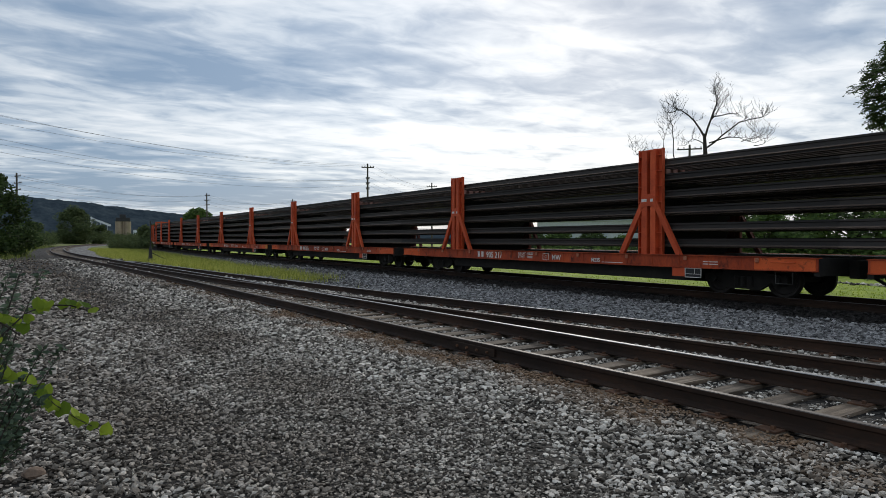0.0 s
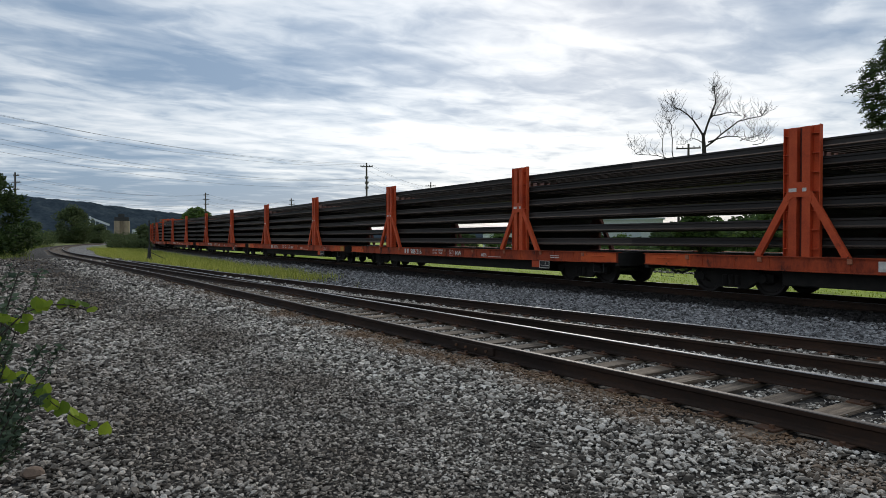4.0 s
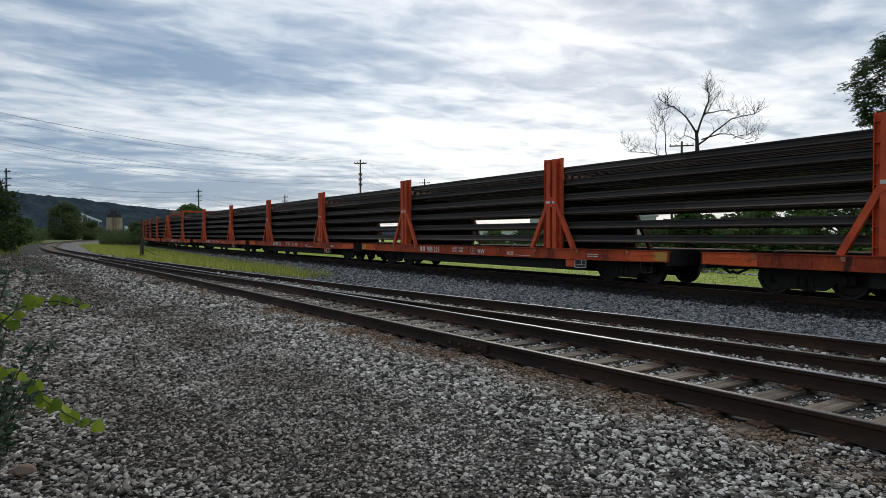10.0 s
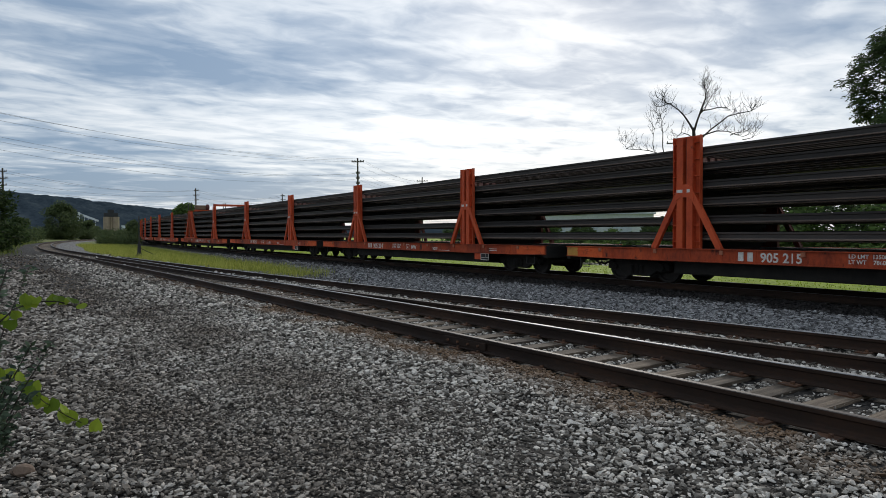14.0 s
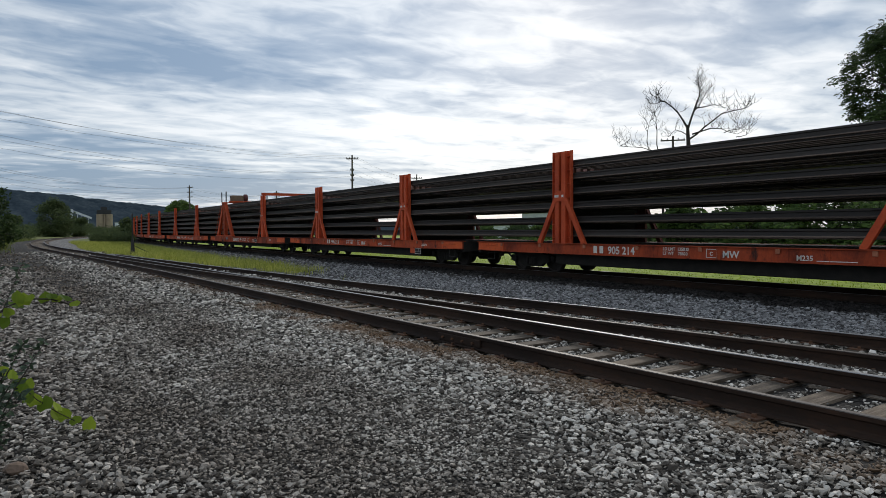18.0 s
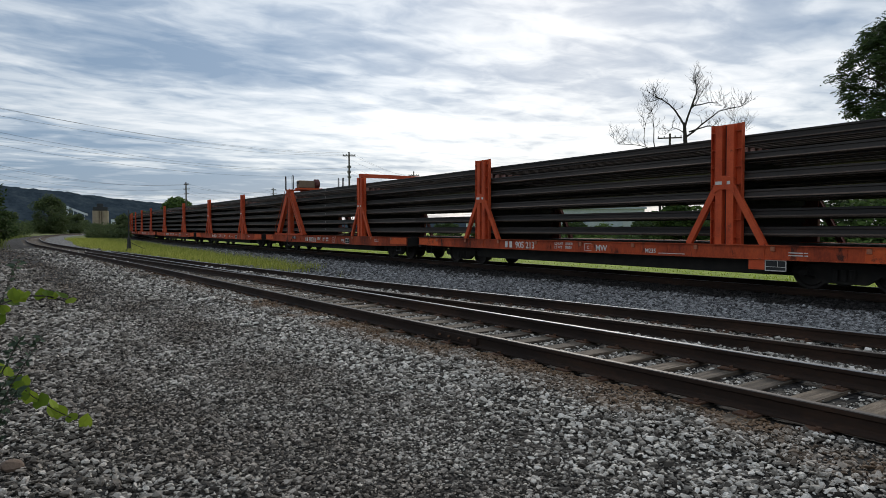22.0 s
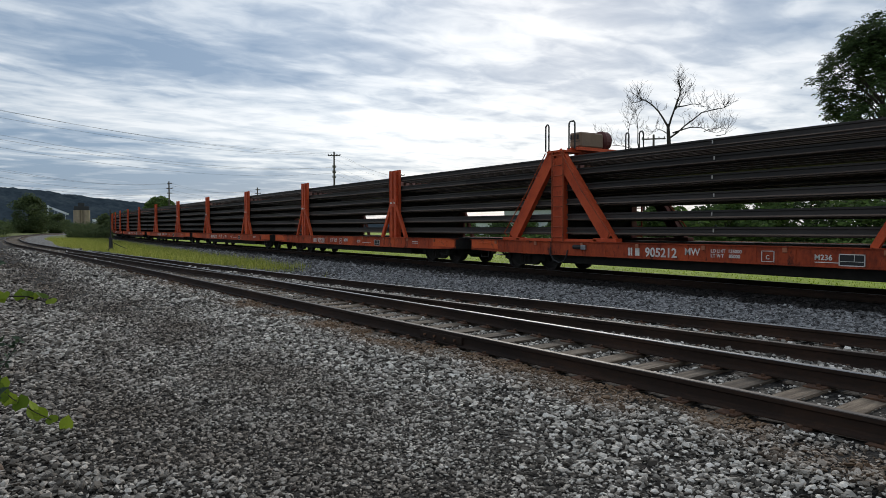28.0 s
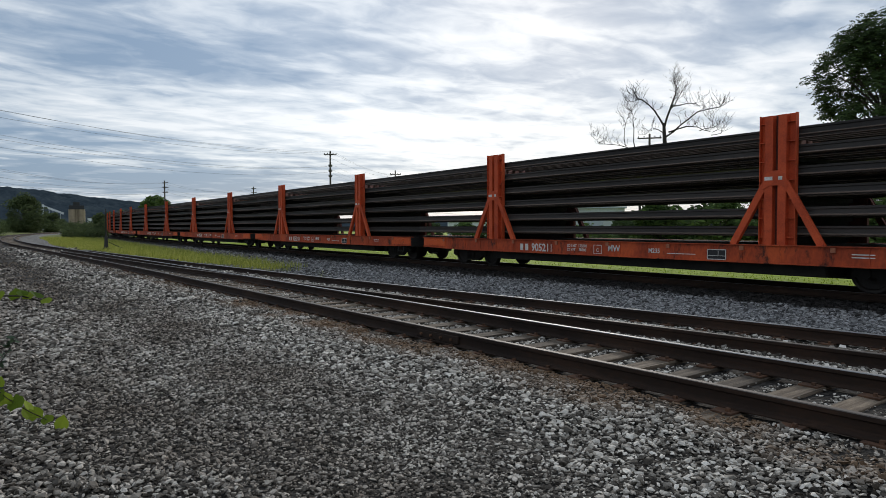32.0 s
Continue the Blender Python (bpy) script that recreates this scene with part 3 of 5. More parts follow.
def post_meshes(side):
    """Flanged back beam, one channel (used twice) and a pair of ribs; side -1 faces the yard."""
    s = side
    # the far side takes the darker copy, its shade in the paint
    paint = ORANGE if side < 0 else SHADED_ORANGE
    hull = [(1.20, -0.43), (1.31, -0.43), (1.31, -0.415), (1.215, -0.415), (1.215, 0.375), (1.31, 0.375), (1.31, 0.39), (1.20, 0.39)]
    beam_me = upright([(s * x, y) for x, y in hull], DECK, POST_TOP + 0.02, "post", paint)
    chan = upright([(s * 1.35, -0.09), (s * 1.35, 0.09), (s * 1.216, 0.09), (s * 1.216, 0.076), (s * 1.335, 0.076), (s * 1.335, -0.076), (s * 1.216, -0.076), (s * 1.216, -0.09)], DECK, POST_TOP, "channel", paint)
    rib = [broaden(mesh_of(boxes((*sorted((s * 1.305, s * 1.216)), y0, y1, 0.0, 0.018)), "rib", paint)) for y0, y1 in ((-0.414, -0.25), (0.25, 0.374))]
    # plate and strip behind the channel gap, coloured with the gap's shade
    spine = broaden(mesh_of(boxes((*sorted((s * 1.185, s * 1.197)), -0.26, 0.27, DECK, POST_TOP - 0.05), (*sorted((s * 1.2165, s * 1.222)), -0.055, 0.055, DECK, POST_TOP)), "spine", SHADED_ORANGE))
    return beam_me, chan, rib, spine


def brace(side, way):
    bm = bmesh.new()
    beam(bm, (side * 1.345, way * 0.20, 2.42), (side * 1.345, way * 1.00, DECK - 0.005), 0.15, 0.012)
    beam(bm, (side * 1.29, way * 0.27, 2.40), (side * 1.29, way * 1.065, DECK - 0.005), 0.012, 0.10)
    beam(bm, (side * 1.29, way * 0.13, 2.40), (side * 1.29, way * 0.925, DECK - 0.005), 0.012, 0.10)
    return broaden(mesh_of(bm, "brace", ORANGE if side < 0 else SHADED_ORANGE))


def gusset(side):
    bm = bmesh.new()
    v = [bm.verts.new((side * x, y, z)) for x in (1.352, 1.364) for y, z in ((-0.28, 2.22), (-0.12, 2.31), (0.12, 2.31), (0.28, 2.22), (0.245, 2.56), (0.07, 2.64), (-0.07, 2.64), (-0.245, 2.56))]
    bm.faces.new(v[:8])
    bm.faces.new(v[8:][::-1])
    for i in range(8):
        bm.faces.new((v[i], v[(i + 1) % 8], v[8 + (i + 1) % 8], v[8 + i]))
    return broaden(mesh_of(bm, "gusset", ORANGE))


def crossbeam(z, top):
    if top:
        bm = boxes((-1.20, 1.34, -0.11, 0.11, z - 0.03, z - 0.004))
        for k in range(10):
            x = (-1.35 + k * 0.3) * 0.98 / (0.98 + BROAD)
            box(bm, x - 0.07, x + 0.07, -0.12, 0.12, z - 0.17, z - 0.03)
    else:
        bm = boxes((-1.20, 1.34, -0.11, 0.11, z - 0.12, z - 0.004), (-1.20, 1.34, -0.02, 0.02, z - 0.26, z - 0.12), (-1.20, 1.34, -0.10, 0.10, z - 0.28, z - 0.26))
    for k in range(10):
        x = (-1.35 + k * 0.3) * 0.98 / (0.98 + BROAD)
        box(bm, x - 0.012, x + 0.012, -0.11, 0.11, z - 0.004, z + 0.06)
    return broaden(mesh_of(bm, "crossbeam", LIT_SEAT if top else UNDER))


def sill(side, deep=False):
    """Side sill: a deep channel with flanges, shallower at the ends."""
    bm = bmesh.new()
    s = side
    prof = [(-9.41, 0.72), (-8.2, 0.70), (-6.6, 0.69), (6.6, 0.69), (8.2, 0.70), (9.41, 0.72)]
    if deep:
        prof = [(-9.41, 0.66), (-8.2, 0.62), (-6.6, 0.60), (6.6, 0.60), (8.2, 0.62), (9.41, 0.66)]
    for (ya, za), (yb, zb) in zip(prof, prof[1:]):
        for x0, x1, lo, hi in ((1.385, 1.365, None, DECK - 0.02), (1.42, 1.29, None, None)):
            v = []
            for y, zz in ((ya, za), (yb, zb)):
                z0, z1 = (zz, hi) if hi else (zz - 0.022, zz)
                v += [(s * x0, y, z0), (s * x1, y, z0), (s * x1, y, z1), (s * x0, y, z1)]
            v = [bm.verts.new(p) for p in v]
            for f in ((0, 1, 2, 3), (7, 6, 5, 4), (0, 4, 5, 1), (1, 5, 6, 2), (2, 6, 7, 3), (3, 7, 4, 0)):
                bm.faces.new([v[i] for i in f])
    box(bm, *sorted((s * 1.43, s * 1.25)), -9.42, 9.42, DECK - 0.02, DECK)
    for k in range(20):
        y = -8.46 + k * 0.89
        box(bm, *sorted((s * 1.384, s * 1.397)), y - 0.008, y + 0.008, (0.625 if deep else 0.715), DECK - 0.021)
    for k in range(21):
        y = -8.9 + k * 0.89
        box(bm, *sorted((s * 1.365, s * 1.29)), y - 0.012, y + 0.012, (0.63 if deep else 0.72), DECK - 0.02)
    return broaden(mesh_of(bm, "side_sill", SILL_RED))


def wheelset_meshes():
    bm = bmesh.new()
    tube(bm, [(-1.02, 0, 0), (-0.85, 0, 0), (-0.80, 0, 0), (0.80, 0, 0), (0.85, 0, 0), (1.02, 0, 0)], [0.07, 0.07, 0.085, 0.085, 0.07, 0.07], 10)
    axle = mesh_of(bm, "axle", WHEEL, True)
    bm = bmesh.new()
    rings = [(-0.07, 0.06), (-0.07, 0.12), (-0.02, 0.16), (-0.02, 0.33), (-0.065, 0.36), (-0.065, WHEEL_R), (0.05, WHEEL_R + 0.003), (0.062, WHEEL_R + 0.026), (0.075, WHEEL_R + 0.022), (0.075, 0.34), (0.03, 0.32), (0.03, 0.15), (0.07, 0.12), (0.07, 0.06)]
    seg = 28
    vs = [[bm.verts.new((x, r * math.cos(2 * math.pi * k / seg), r * math.sin(2 * math.pi * k / seg))) for k in range(seg)] for x, r in rings]
    for a, b in zip(vs, vs[1:]):
        for k in range(seg):
            bm.faces.new((a[k], a[(k + 1) % seg], b[(k + 1) % seg], b[k]))
    bm.faces.new(vs[0])
    bm.faces.new(vs[-1])
    wheel = mesh_of(bm, "wheel", WHEEL)
    return axle, wheel


def side_frame(side):
    """Cast bogie side frame with springs in the middle."""
    bm = bmesh.new()
    s = side
    out = [(-1.12, 0.34), (-1.12, 0.52), (-0.62, 0.58), (-0.40, 0.66), (0.40, 0.66), (0.62, 0.58), (1.12, 0.52), (1.12, 0.34), (0.72, 0.36), (0.42, 0.17), (-0.42, 0.17), (-0.72, 0.36)]
    a = [bm.verts.new((s * 0.93, y, z)) for y, z in out]
    b = [bm.verts.new((s * 1.08, y, z)) for y, z in out]
    n = len(out)
    bm.faces.new(a)
    bm.faces.new(b[::-1])
    for i in range(n):
        bm.faces.new((a[i], a[(i + 1) % n], b[(i + 1) % n], b[i]))
    for y in (-0.86, 0.86):
        tube(bm, [(s * 1.07, y, 0.42), (s * 1.15, y, 0.42)], 0.115, 10)
    for y in (-0.18, 0.0, 0.18):
        tube(bm, [(s * 1.09, y, 0.24), (s * 1.09, y, 0.48)], 0.075, 8)
    return mesh_of(bm, "side_frame", UNDER)


def build_car():
    """One rail-carrying flatcar, its base on the rails at its middle."""
    car = new("rail_flatcar")
    low = pose(0, BODY, 0)
    for s in (-1, 1):
        part("side_sill", SILLS[s, False], parent=car, at=low)
        for k in range(9):
            y = -8.0 + 2.0 * k
            wide_part("stake_pocket", boxes((*sorted((s * 1.387, s * 1.43)), y - 0.05, y + 0.05, 0.862, 0.968)), DUSTY, car, "dusty pale stake pocket", bevel=0.008, at=low)
        for e in (-1, 1):
            y = e * 8.64
            wide_part("end_pad", boxes((*sorted((s * 1.387, s * 1.40)), y - 0.72, y + 0.72, 0.69, 0.972)), BRIGHT_ORANGE, car, "brighter orange repainted panel", bevel=0.004, at=low)
            bm = bmesh.new()
            tube(bm, [(s * 1.40, y - 0.28, 0.88), (s * 1.46, y - 0.27, 0.88), (s * 1.46, y + 0.27, 0.88), (s * 1.40, y + 0.28, 0.88)], 0.012, 6)
            wide_part("grab_iron", bm, BRIGHT_ORANGE, car, at=low)
            bm = bmesh.new()
            tube(bm, [(s * 1.37, y - 0.2, 0.66), (s * 1.38, y - 0.2, 0.40), (s * 1.38, y + 0.2, 0.40), (s * 1.37, y + 0.2, 0.66)], 0.009, 6)
            wide_part("sill_step", bm, STIRRUP, car, "sooty steel stirrup step", at=low)
    wide_part("deck", boxes((-1.26, 1.26, -9.40, 9.40, DECK - 0.05, DECK - 0.012)), UNDER, car, "grimy dark deck plate", at=low)
    part("centre_sill", boxes((-0.33, 0.33, -9.44, 9.44, 0.55, 0.94), (-0.48, 0.48, -5.9, 5.9, 0.25, 0.56)), UNDER, car, at=low)
    wide_part("belly", boxes((-1.02, 1.02, -5.7, 5.7, 0.31, 0.68)), UNDER, car, "grimy black underframe", bevel=0.03, at=low)
    for k in range(7):
        y = -7.2 + 2.4 * k
        bm = boxes((-1.33, 1.33, y - 0.06, y + 0.06, 0.66, 0.93))
        wide_part("cross_bearer", bm, UNDER, car, at=low)
    for e in (-1, 1):
        # end sills coloured black for the shade between the cars
        wide_part("end_sill", boxes((-1.36, 1.36, *sorted((e * 9.43, e * 9.31)), 0.60, DECK - 0.02)), UNDER, car, "end sill in black that stands for the shade between cars", at=low)
        bm = boxes((-0.09, 0.09, *sorted((e * 9.40, e * 9.76)), 0.62, 0.80), (-0.15, 0.15, *sorted((e * 9.66, e * 9.91)), 0.58, 0.86))
        part("draft_box", boxes((-0.55, 0.55, *sorted((e * 9.43, e * 9.66)), 0.52, 0.92)), UNDER, car, bevel=0.02, at=low)
        part("coupler", bm, UNDER, car, bevel=0.02, at=low)
        bm = bmesh.new()
        tube(bm, [(0.35, e * 9.30, 0.70), (0.36, e * 9.55, 0.50), (0.30, e * 9.80, 0.38), (0.24, e * 9.93, 0.44)], 0.04, 8)
        part("brake_hose", bm, BLACK, car, at=low)
    for y in STANDS:
        m = pose(0, y, 0)
        for s in (-1, 1):
            post = part("post", POSTS[s][0], parent=car, at=m if s < 0 else pose(0.16, y, 0))
            for w in (-0.15, 0.15):
                part("channel", POSTS[s][1], parent=post, at=pose(0, w, 0))
            for k in range(7):
                for rib in POSTS[s][2] if s < 0 else POSTS[s][2][:1]:
                    part("rib", rib, parent=post, at=pose(0, 0, DECK + 0.16 + 0.42 * k))
            for w in (-1, 1):
                part("brace", BRACES[s, w], parent=post)
            part("gusset", GUSSETS[s], parent=post)
            part("spine", POSTS[s][3], parent=post)
        for k, me in enumerate(BEAMS):
            wide_part("crossbeam", me, parent=car, at=m, label="top crossbeam in orange paled by the light it catches" if k == 5 else "")
    # under the floor: reservoir, valve and rods
    bm = bmesh.new()
    tube(bm, [(-0.75, 1.2, 0.56), (-0.75, 1.28, 0.56), (-0.75, 2.3, 0.56), (-0.75, 2.38, 0.56)], [0.10, 0.19, 0.19, 0.10], 12)
    part("air_reservoir", bm, UNDER, car, at=low)
    bm = bmesh.new()
    tube(bm, [(-0.95, -6.0, 0.62), (-0.95, 6.0, 0.62)], 0.02, 6)
    part("brake_pipe", bm, UNDER, car, at=low)
    for e in (-1, 1):
        for s in (-1, 1):
            part("side_frame", FRAMES[s], parent=car, at=pose(0, BODY + e * BOGIE, 0))
        part("bolster", boxes((-1.0, 1.0, e * BOGIE - 0.2, e * BOGIE + 0.2, 0.36, 0.56)), UNDER, car, at=low)
        for w in (-1, 1):
            ws = part("wheelset", AXLE, parent=car, at=pose(0, BODY + e * BOGIE + w * 0.86, WHEEL_R))
            for s in (-1, 1):
                part("wheel", WHEEL_MESH, parent=ws, at=pose(s * 0.752, 0, 0, 0, 0, 0 if s < 0 else 180))
    return car


POSTS = {s: post_meshes(s) for s in (-1, 1)}
BRACES = {(s, w): brace(s, w) for s in (-1, 1) for w in (-1, 1)}
SILLS = {(s, d): sill(s, d) for s in (-1, 1) for d in (False, True)}
GUSSETS = {s: gusset(s) for s in (-1, 1)}
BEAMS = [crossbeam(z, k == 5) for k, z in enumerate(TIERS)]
FRAMES = {s: side_frame(s) for s in (-1, 1)}
AXLE, WHEEL_MESH = wheelset_meshes()


def stack_meshes():
    out = []
    for k in range(3):
        bm = bmesh.new()
        extrude(bm, [(x, z * 1.09) for x, z in RAIL_SHAPE], -PITCH / 2, PITCH / 2)
        me = mesh_of(bm, "long_rail", LOAD)
        me.materials.append(LOAD_EDGE)
        # foot edges and undersides take the lightened tone
        for f in me.polygons:
            c = f.center
            if abs(f.normal.y) < 0.5 and c.z < 0.03 and (abs(c.x) > 0.03 or f.normal.z < -0.5):
                f.material_index = 1
        out.append(me)
    return out


def build_stack():
    """One car length of the long welded rails, tier on tier."""
    stack = new("rail_stack")
    shapes = stack_meshes()
    rng = random.Random(9)
    for k, z in enumerate(TIERS):
        for i in range(11):
            sag = -0.065 if k == 3 and i > 4 else 0.02 if k == 2 and i > 6 else 0.0
            part("long_rail", shapes[rng.randrange(3)], parent=stack, at=pose(-1.48 + 0.297 * i + rng.uniform(-0.015, 0.015), 0, z + sag + (rng.uniform(-0.006, 0.006) if i < 1 else rng.uniform(-0.045, 0.012))))
    return tagged(stack, "six tiers of long dark steel rails held in orange stands", "steel rails", "rails on the train")


def dress_car(car, number):
    """The painted marks of one car."""
    x = -1.392 - BROAD
    winch = number == 212
    places = (1.98, 1.38, 0.17, -0.56, -1.83, -2.99, -3.0) if winch else (3.33, 2.76, -0.38, 1.19, 0.14, -1.76, -2.34) if number < 212 else (3.30, 2.70, -0.98, 0.77, -0.53, -2.78, -3.22)
    up = 0.075 if number > 212 else 0.0
    shift = 0.17 if number < 215 else 0.10 if number == 215 else 0.04 if number == 216 else 0.0
    owner, figures, klass, weights, rating, code, fine = [p + shift for p in places]
    car["label"] = "orange-red rail-train flatcar with tall stands and a white number"
    for y in (owner - 0.18, owner - 0.42):
        part("owner_mark", boxes((x, x - 0.003, y, y + 0.14, 0.655 + up, 0.865 + up)), WHITE, car, "white painted initials shown as bars")
    part("car_number", lettering("905 %d" % number if number > 212 else "905%d" % number, 0.33 - up * 0.4, WHITE), parent=car, label="white painted car number", at=pose(x - 0.003, figures, 0.65 + up))
    part("class_mark", lettering("MW", 0.24, WHITE), parent=car, label="white painted letters", at=pose(x - 0.003, klass, 0.73))
    part("weight_marks", lettering("LD LMT  135000\nLT WT    %s" % ("85000" if winch else "78600"), 0.115, WHITE), parent=car, label="small white weight lettering", at=pose(x - 0.003, weights, 0.81 + up * 0.8))
    part("rating_mark", lettering("C", 0.13, WHITE), parent=car, at=pose(x - 0.003, rating - 0.10, 0.70 + up))
    r0, r1 = rating - 0.30, rating
    f0, f1 = 0.64 + up, 0.89 + up * 0.6
    part("rating_frame", boxes((x, x - 0.003, r0, r0 + 0.018, f0, f1), (x, x - 0.003, r1 - 0.018, r1, f0, f1), (x, x - 0.003, r0, r1, f0, f0 + 0.015), (x, x - 0.003, r0, r1, f1 - 0.015, f1)), WHITE, car)
    part("code_mark", lettering("M236" if winch else "M235", 0.16, WHITE), parent=car, label="white painted code", at=pose(x - 0.003, code, 0.73))
    part("fine_print", boxes((x, x - 0.003, fine - 0.82, fine, 0.672 if winch else 0.72, 0.69 if winch else 0.738)), WHITE, car)
    part("fine_print", boxes((x, x - 0.003, -7.15 + shift, -6.72 + shift, 0.83, 0.852), (x, x - 0.003, -7.15 + shift, -6.72 + shift, 0.77, 0.792)), WHITE, car)
    z0, p0 = (0.62, -3.98 + shift) if number <= 212 else (0.42, -6.68 + shift)
    p1, z1 = p0 + 0.50, z0 + 0.25
    plate = part("placard", boxes((x + 0.004, x - 0.004, p0, p1, z0, z1)), BLACK, car, "black stencil panel with a white border")
    x0, x1 = x - 0.004, x - 0.008
    part("placard_border", boxes((x0, x1, p0, p1, z0, z0 + 0.02), (x0, x1, p0, p1, z1 - 0.02, z1), (x0, x1, p0, p0 + 0.02, z0, z1), (x0, x1, p1 - 0.02, p1, z0, z1),
         (x0, x1, p0, p1, z0 + 0.09, z0 + 0.10), (x0, x1, p0 + 0.2, p0 + 0.21, z0 + 0.1, z1)), WHITE, plate, "white painted border")
    if number > 212:
        part("backing_plate", boxes((x + 0.006, x, p1 + 0.01, p1 + 0.40, z0 + 0.02, z1 - 0.01)), ORANGE, car)
        part("hanger", boxes((x + 0.03, x + 0.006, p0 + 0.1, p0 + 0.16, z0, 0.70), (x + 0.03, x + 0.006, p1 + 0.1, p1 + 0.16, z0, 0.70)), UNDER, car)
    for y in STANDS[:1] if winch else STANDS:
        part("stand_mark", boxes((-1.365 - BROAD, -1.368 - BROAD, y + 0.05, y + 0.23, 2.43, 2.51), (-1.365 - BROAD, -1.368 - BROAD, y - 0.17, y - 0.08, 2.43, 2.51)), WHITE, car, "small white stencil on the stand")


def winch_stand(car):
    """Turns the far stand into the wide A-frame with ladder, platform and winch."""
    y = STANDS[1]
    for ob in [o for o in car.children if o.name.startswith("post") and abs(o.matrix_basis.translation.y - y) < 0.1]:
        for c in list(ob.children):
            bpy.data.objects.remove(c)
        bpy.data.objects.remove(ob)
    y = y + 0.08
    top = 3.70
    for s in (-1, 1):
        paint = ORANGE if s < 0 else SHADED_ORANGE
        for w in (-1, 1):
            wide = 2.0 if w > 0 else 2.12
            bm = bmesh.new()
            beam(bm, (s * 1.345, y + w * 0.10, top), (s * 1.345, y + w * wide, DECK + 0.1), 0.39, 0.014)
            beam(bm, (s * 1.24, y + w * 0.29, top), (s * 1.24, y + w * (wide + 0.19), DECK + 0.1), 0.014, 0.20)
            beam(bm, (s * 1.24, y - w * 0.08, top), (s * 1.24, y + w * (wide - 0.19), DECK + 0.1), 0.014, 0.20)
            leg = wide_part("frame_leg", bm, paint, car)
            wide_part("foot_plate", boxes((*sorted((s * 1.40, s * 1.12)), y + w * 2.03 - 0.42, y + w * 2.03 + 0.42, DECK, DECK + 0.10)), paint, leg, bevel=0.01)
            bm = bmesh.new()
            tube(bm, [(s * 1.44, y + w * 0.33, top), (s * 1.46, y + w * 1.2, 2.50), (s * 1.46, y + w * 2.28, 1.25), (s * 1.42, y + w * 2.18, 1.12)], 0.018, 6)
            wide_part("hand_rail", bm, WORN_ORANGE, leg)
            for u in (0.25, 0.55, 0.85):
                bm = bmesh.new()
                tube(bm, [(s * 1.35, y + w * (0.20 + 1.95 * u), top - 2.45 * u - 0.05), (s * 1.46, y + w * (0.33 + 1.95 * u), top - 2.45 * u)], 0.012, 5)
                wide_part("rail_bracket", bm, ORANGE, leg)
        bm = boxes((*sorted((s * 1.35, s * 1.335)), y - 0.31, y + 0.11, DECK, top), (*sorted((s * 1.335, s * 1.10)), y - 0.31, y - 0.29, DECK, top), (*sorted((s * 1.335, s * 1.10)), y + 0.09, y + 0.11, DECK, top))
        wide_part("frame_post", bm, paint, car)
        bm = bmesh.new()
        for yy in (-0.44, 0.03):
            beam(bm, (s * 1.44, y + yy, DECK - 0.02), (s * 1.44, y + yy, top + 0.05), 0.05, 0.02)
        ladder = wide_part("ladder", bm, WORN_ORANGE, car, "worn darker orange ladder")
        for k in range(9):
            bm = bmesh.new()
            tube(bm, [(s * 1.44, y - 0.44, DECK + 0.12 + 0.31 * k), (s * 1.44, y + 0.03, DECK + 0.12 + 0.31 * k)], 0.016, 6)
            wide_part("rung", bm, WORN_ORANGE, ladder)
        wide_part("base_beam", boxes((*sorted((s * 1.40, s * 1.15)), y - 1.75, y + 1.75, DECK, DECK + 0.07)), paint, car)
    wide_part("platform", boxes((-1.42, -0.72, y - 0.40, y + 0.30, top, top + 0.06), (0.72, 1.42, y - 0.40, y + 0.30, top, top + 0.06), (-0.72, 0.72, y - 0.26, y - 0.10, top - 0.08, top + 0.06)), ORANGE, car)
    for x, ya, yb in ((-1.40, 0.36, 0.22), (-1.30, -0.54, -0.78), (1.30, 0.13, 0.0), (1.38, -0.37, -0.54)):
        bm = bmesh.new()
        z = top + 0.06
        tube(bm, [(x, y + ya, z), (x, y + ya, z + 0.76), (x, y + ya - 0.05, z + 0.82), (x, y + yb + 0.05, z + 0.82), (x, y + yb, z + 0.76), (x, y + yb, z)], 0.024, 8)
        wide_part("guard_hoop", bm, BLACK, car, "black bent-pipe guard hoop")
    z = top + 0.06
    body = wide_part("winch_body", boxes((-0.90, -0.16, y - 0.60, y - 0.12, z + 0.10, z + 0.56)), TAN, car, "tan sheet-metal engine housing", bevel=0.04)
    wide_part("winch_base", boxes((-0.95, 0.25, y - 0.60, y - 0.46, z, z + 0.10), (-0.95, 0.25, y - 0.26, y - 0.10, z, z + 0.10)), ORANGE, body)
    for k in range(3):
        wide_part("louvre", boxes((-0.908, -0.902, y - 0.52 + 0.13 * k, y - 0.44 + 0.13 * k, z + 0.34, z + 0.48)), BLACK, body)
    wide_part("seam", boxes((-0.907, -0.901, y - 0.59, y - 0.13, z + 0.27, z + 0.285)), BLACK, body)
    bm = bmesh.new()
    tube(bm, [(-0.14, y - 0.36, z + 0.36), (-0.10, y - 0.36, z + 0.36), (0.06, y - 0.36, z + 0.36), (0.10, y - 0.36, z + 0.36)], [0.22, 0.31, 0.31, 0.22], 20)
    wide_part("drum", bm, DRUM_RED, car, "dark red cable drum")
    # brake gear and a hanging hose on the sill below the ladder
    x = -1.40 - BROAD
    bm = bmesh.new()
    tube(bm, [(x, y - 0.82, 0.84), (x, y - 0.86, 0.84), (x, y - 1.12, 0.84), (x, y - 1.16, 0.84)], [0.04, 0.065, 0.065, 0.04], 10)
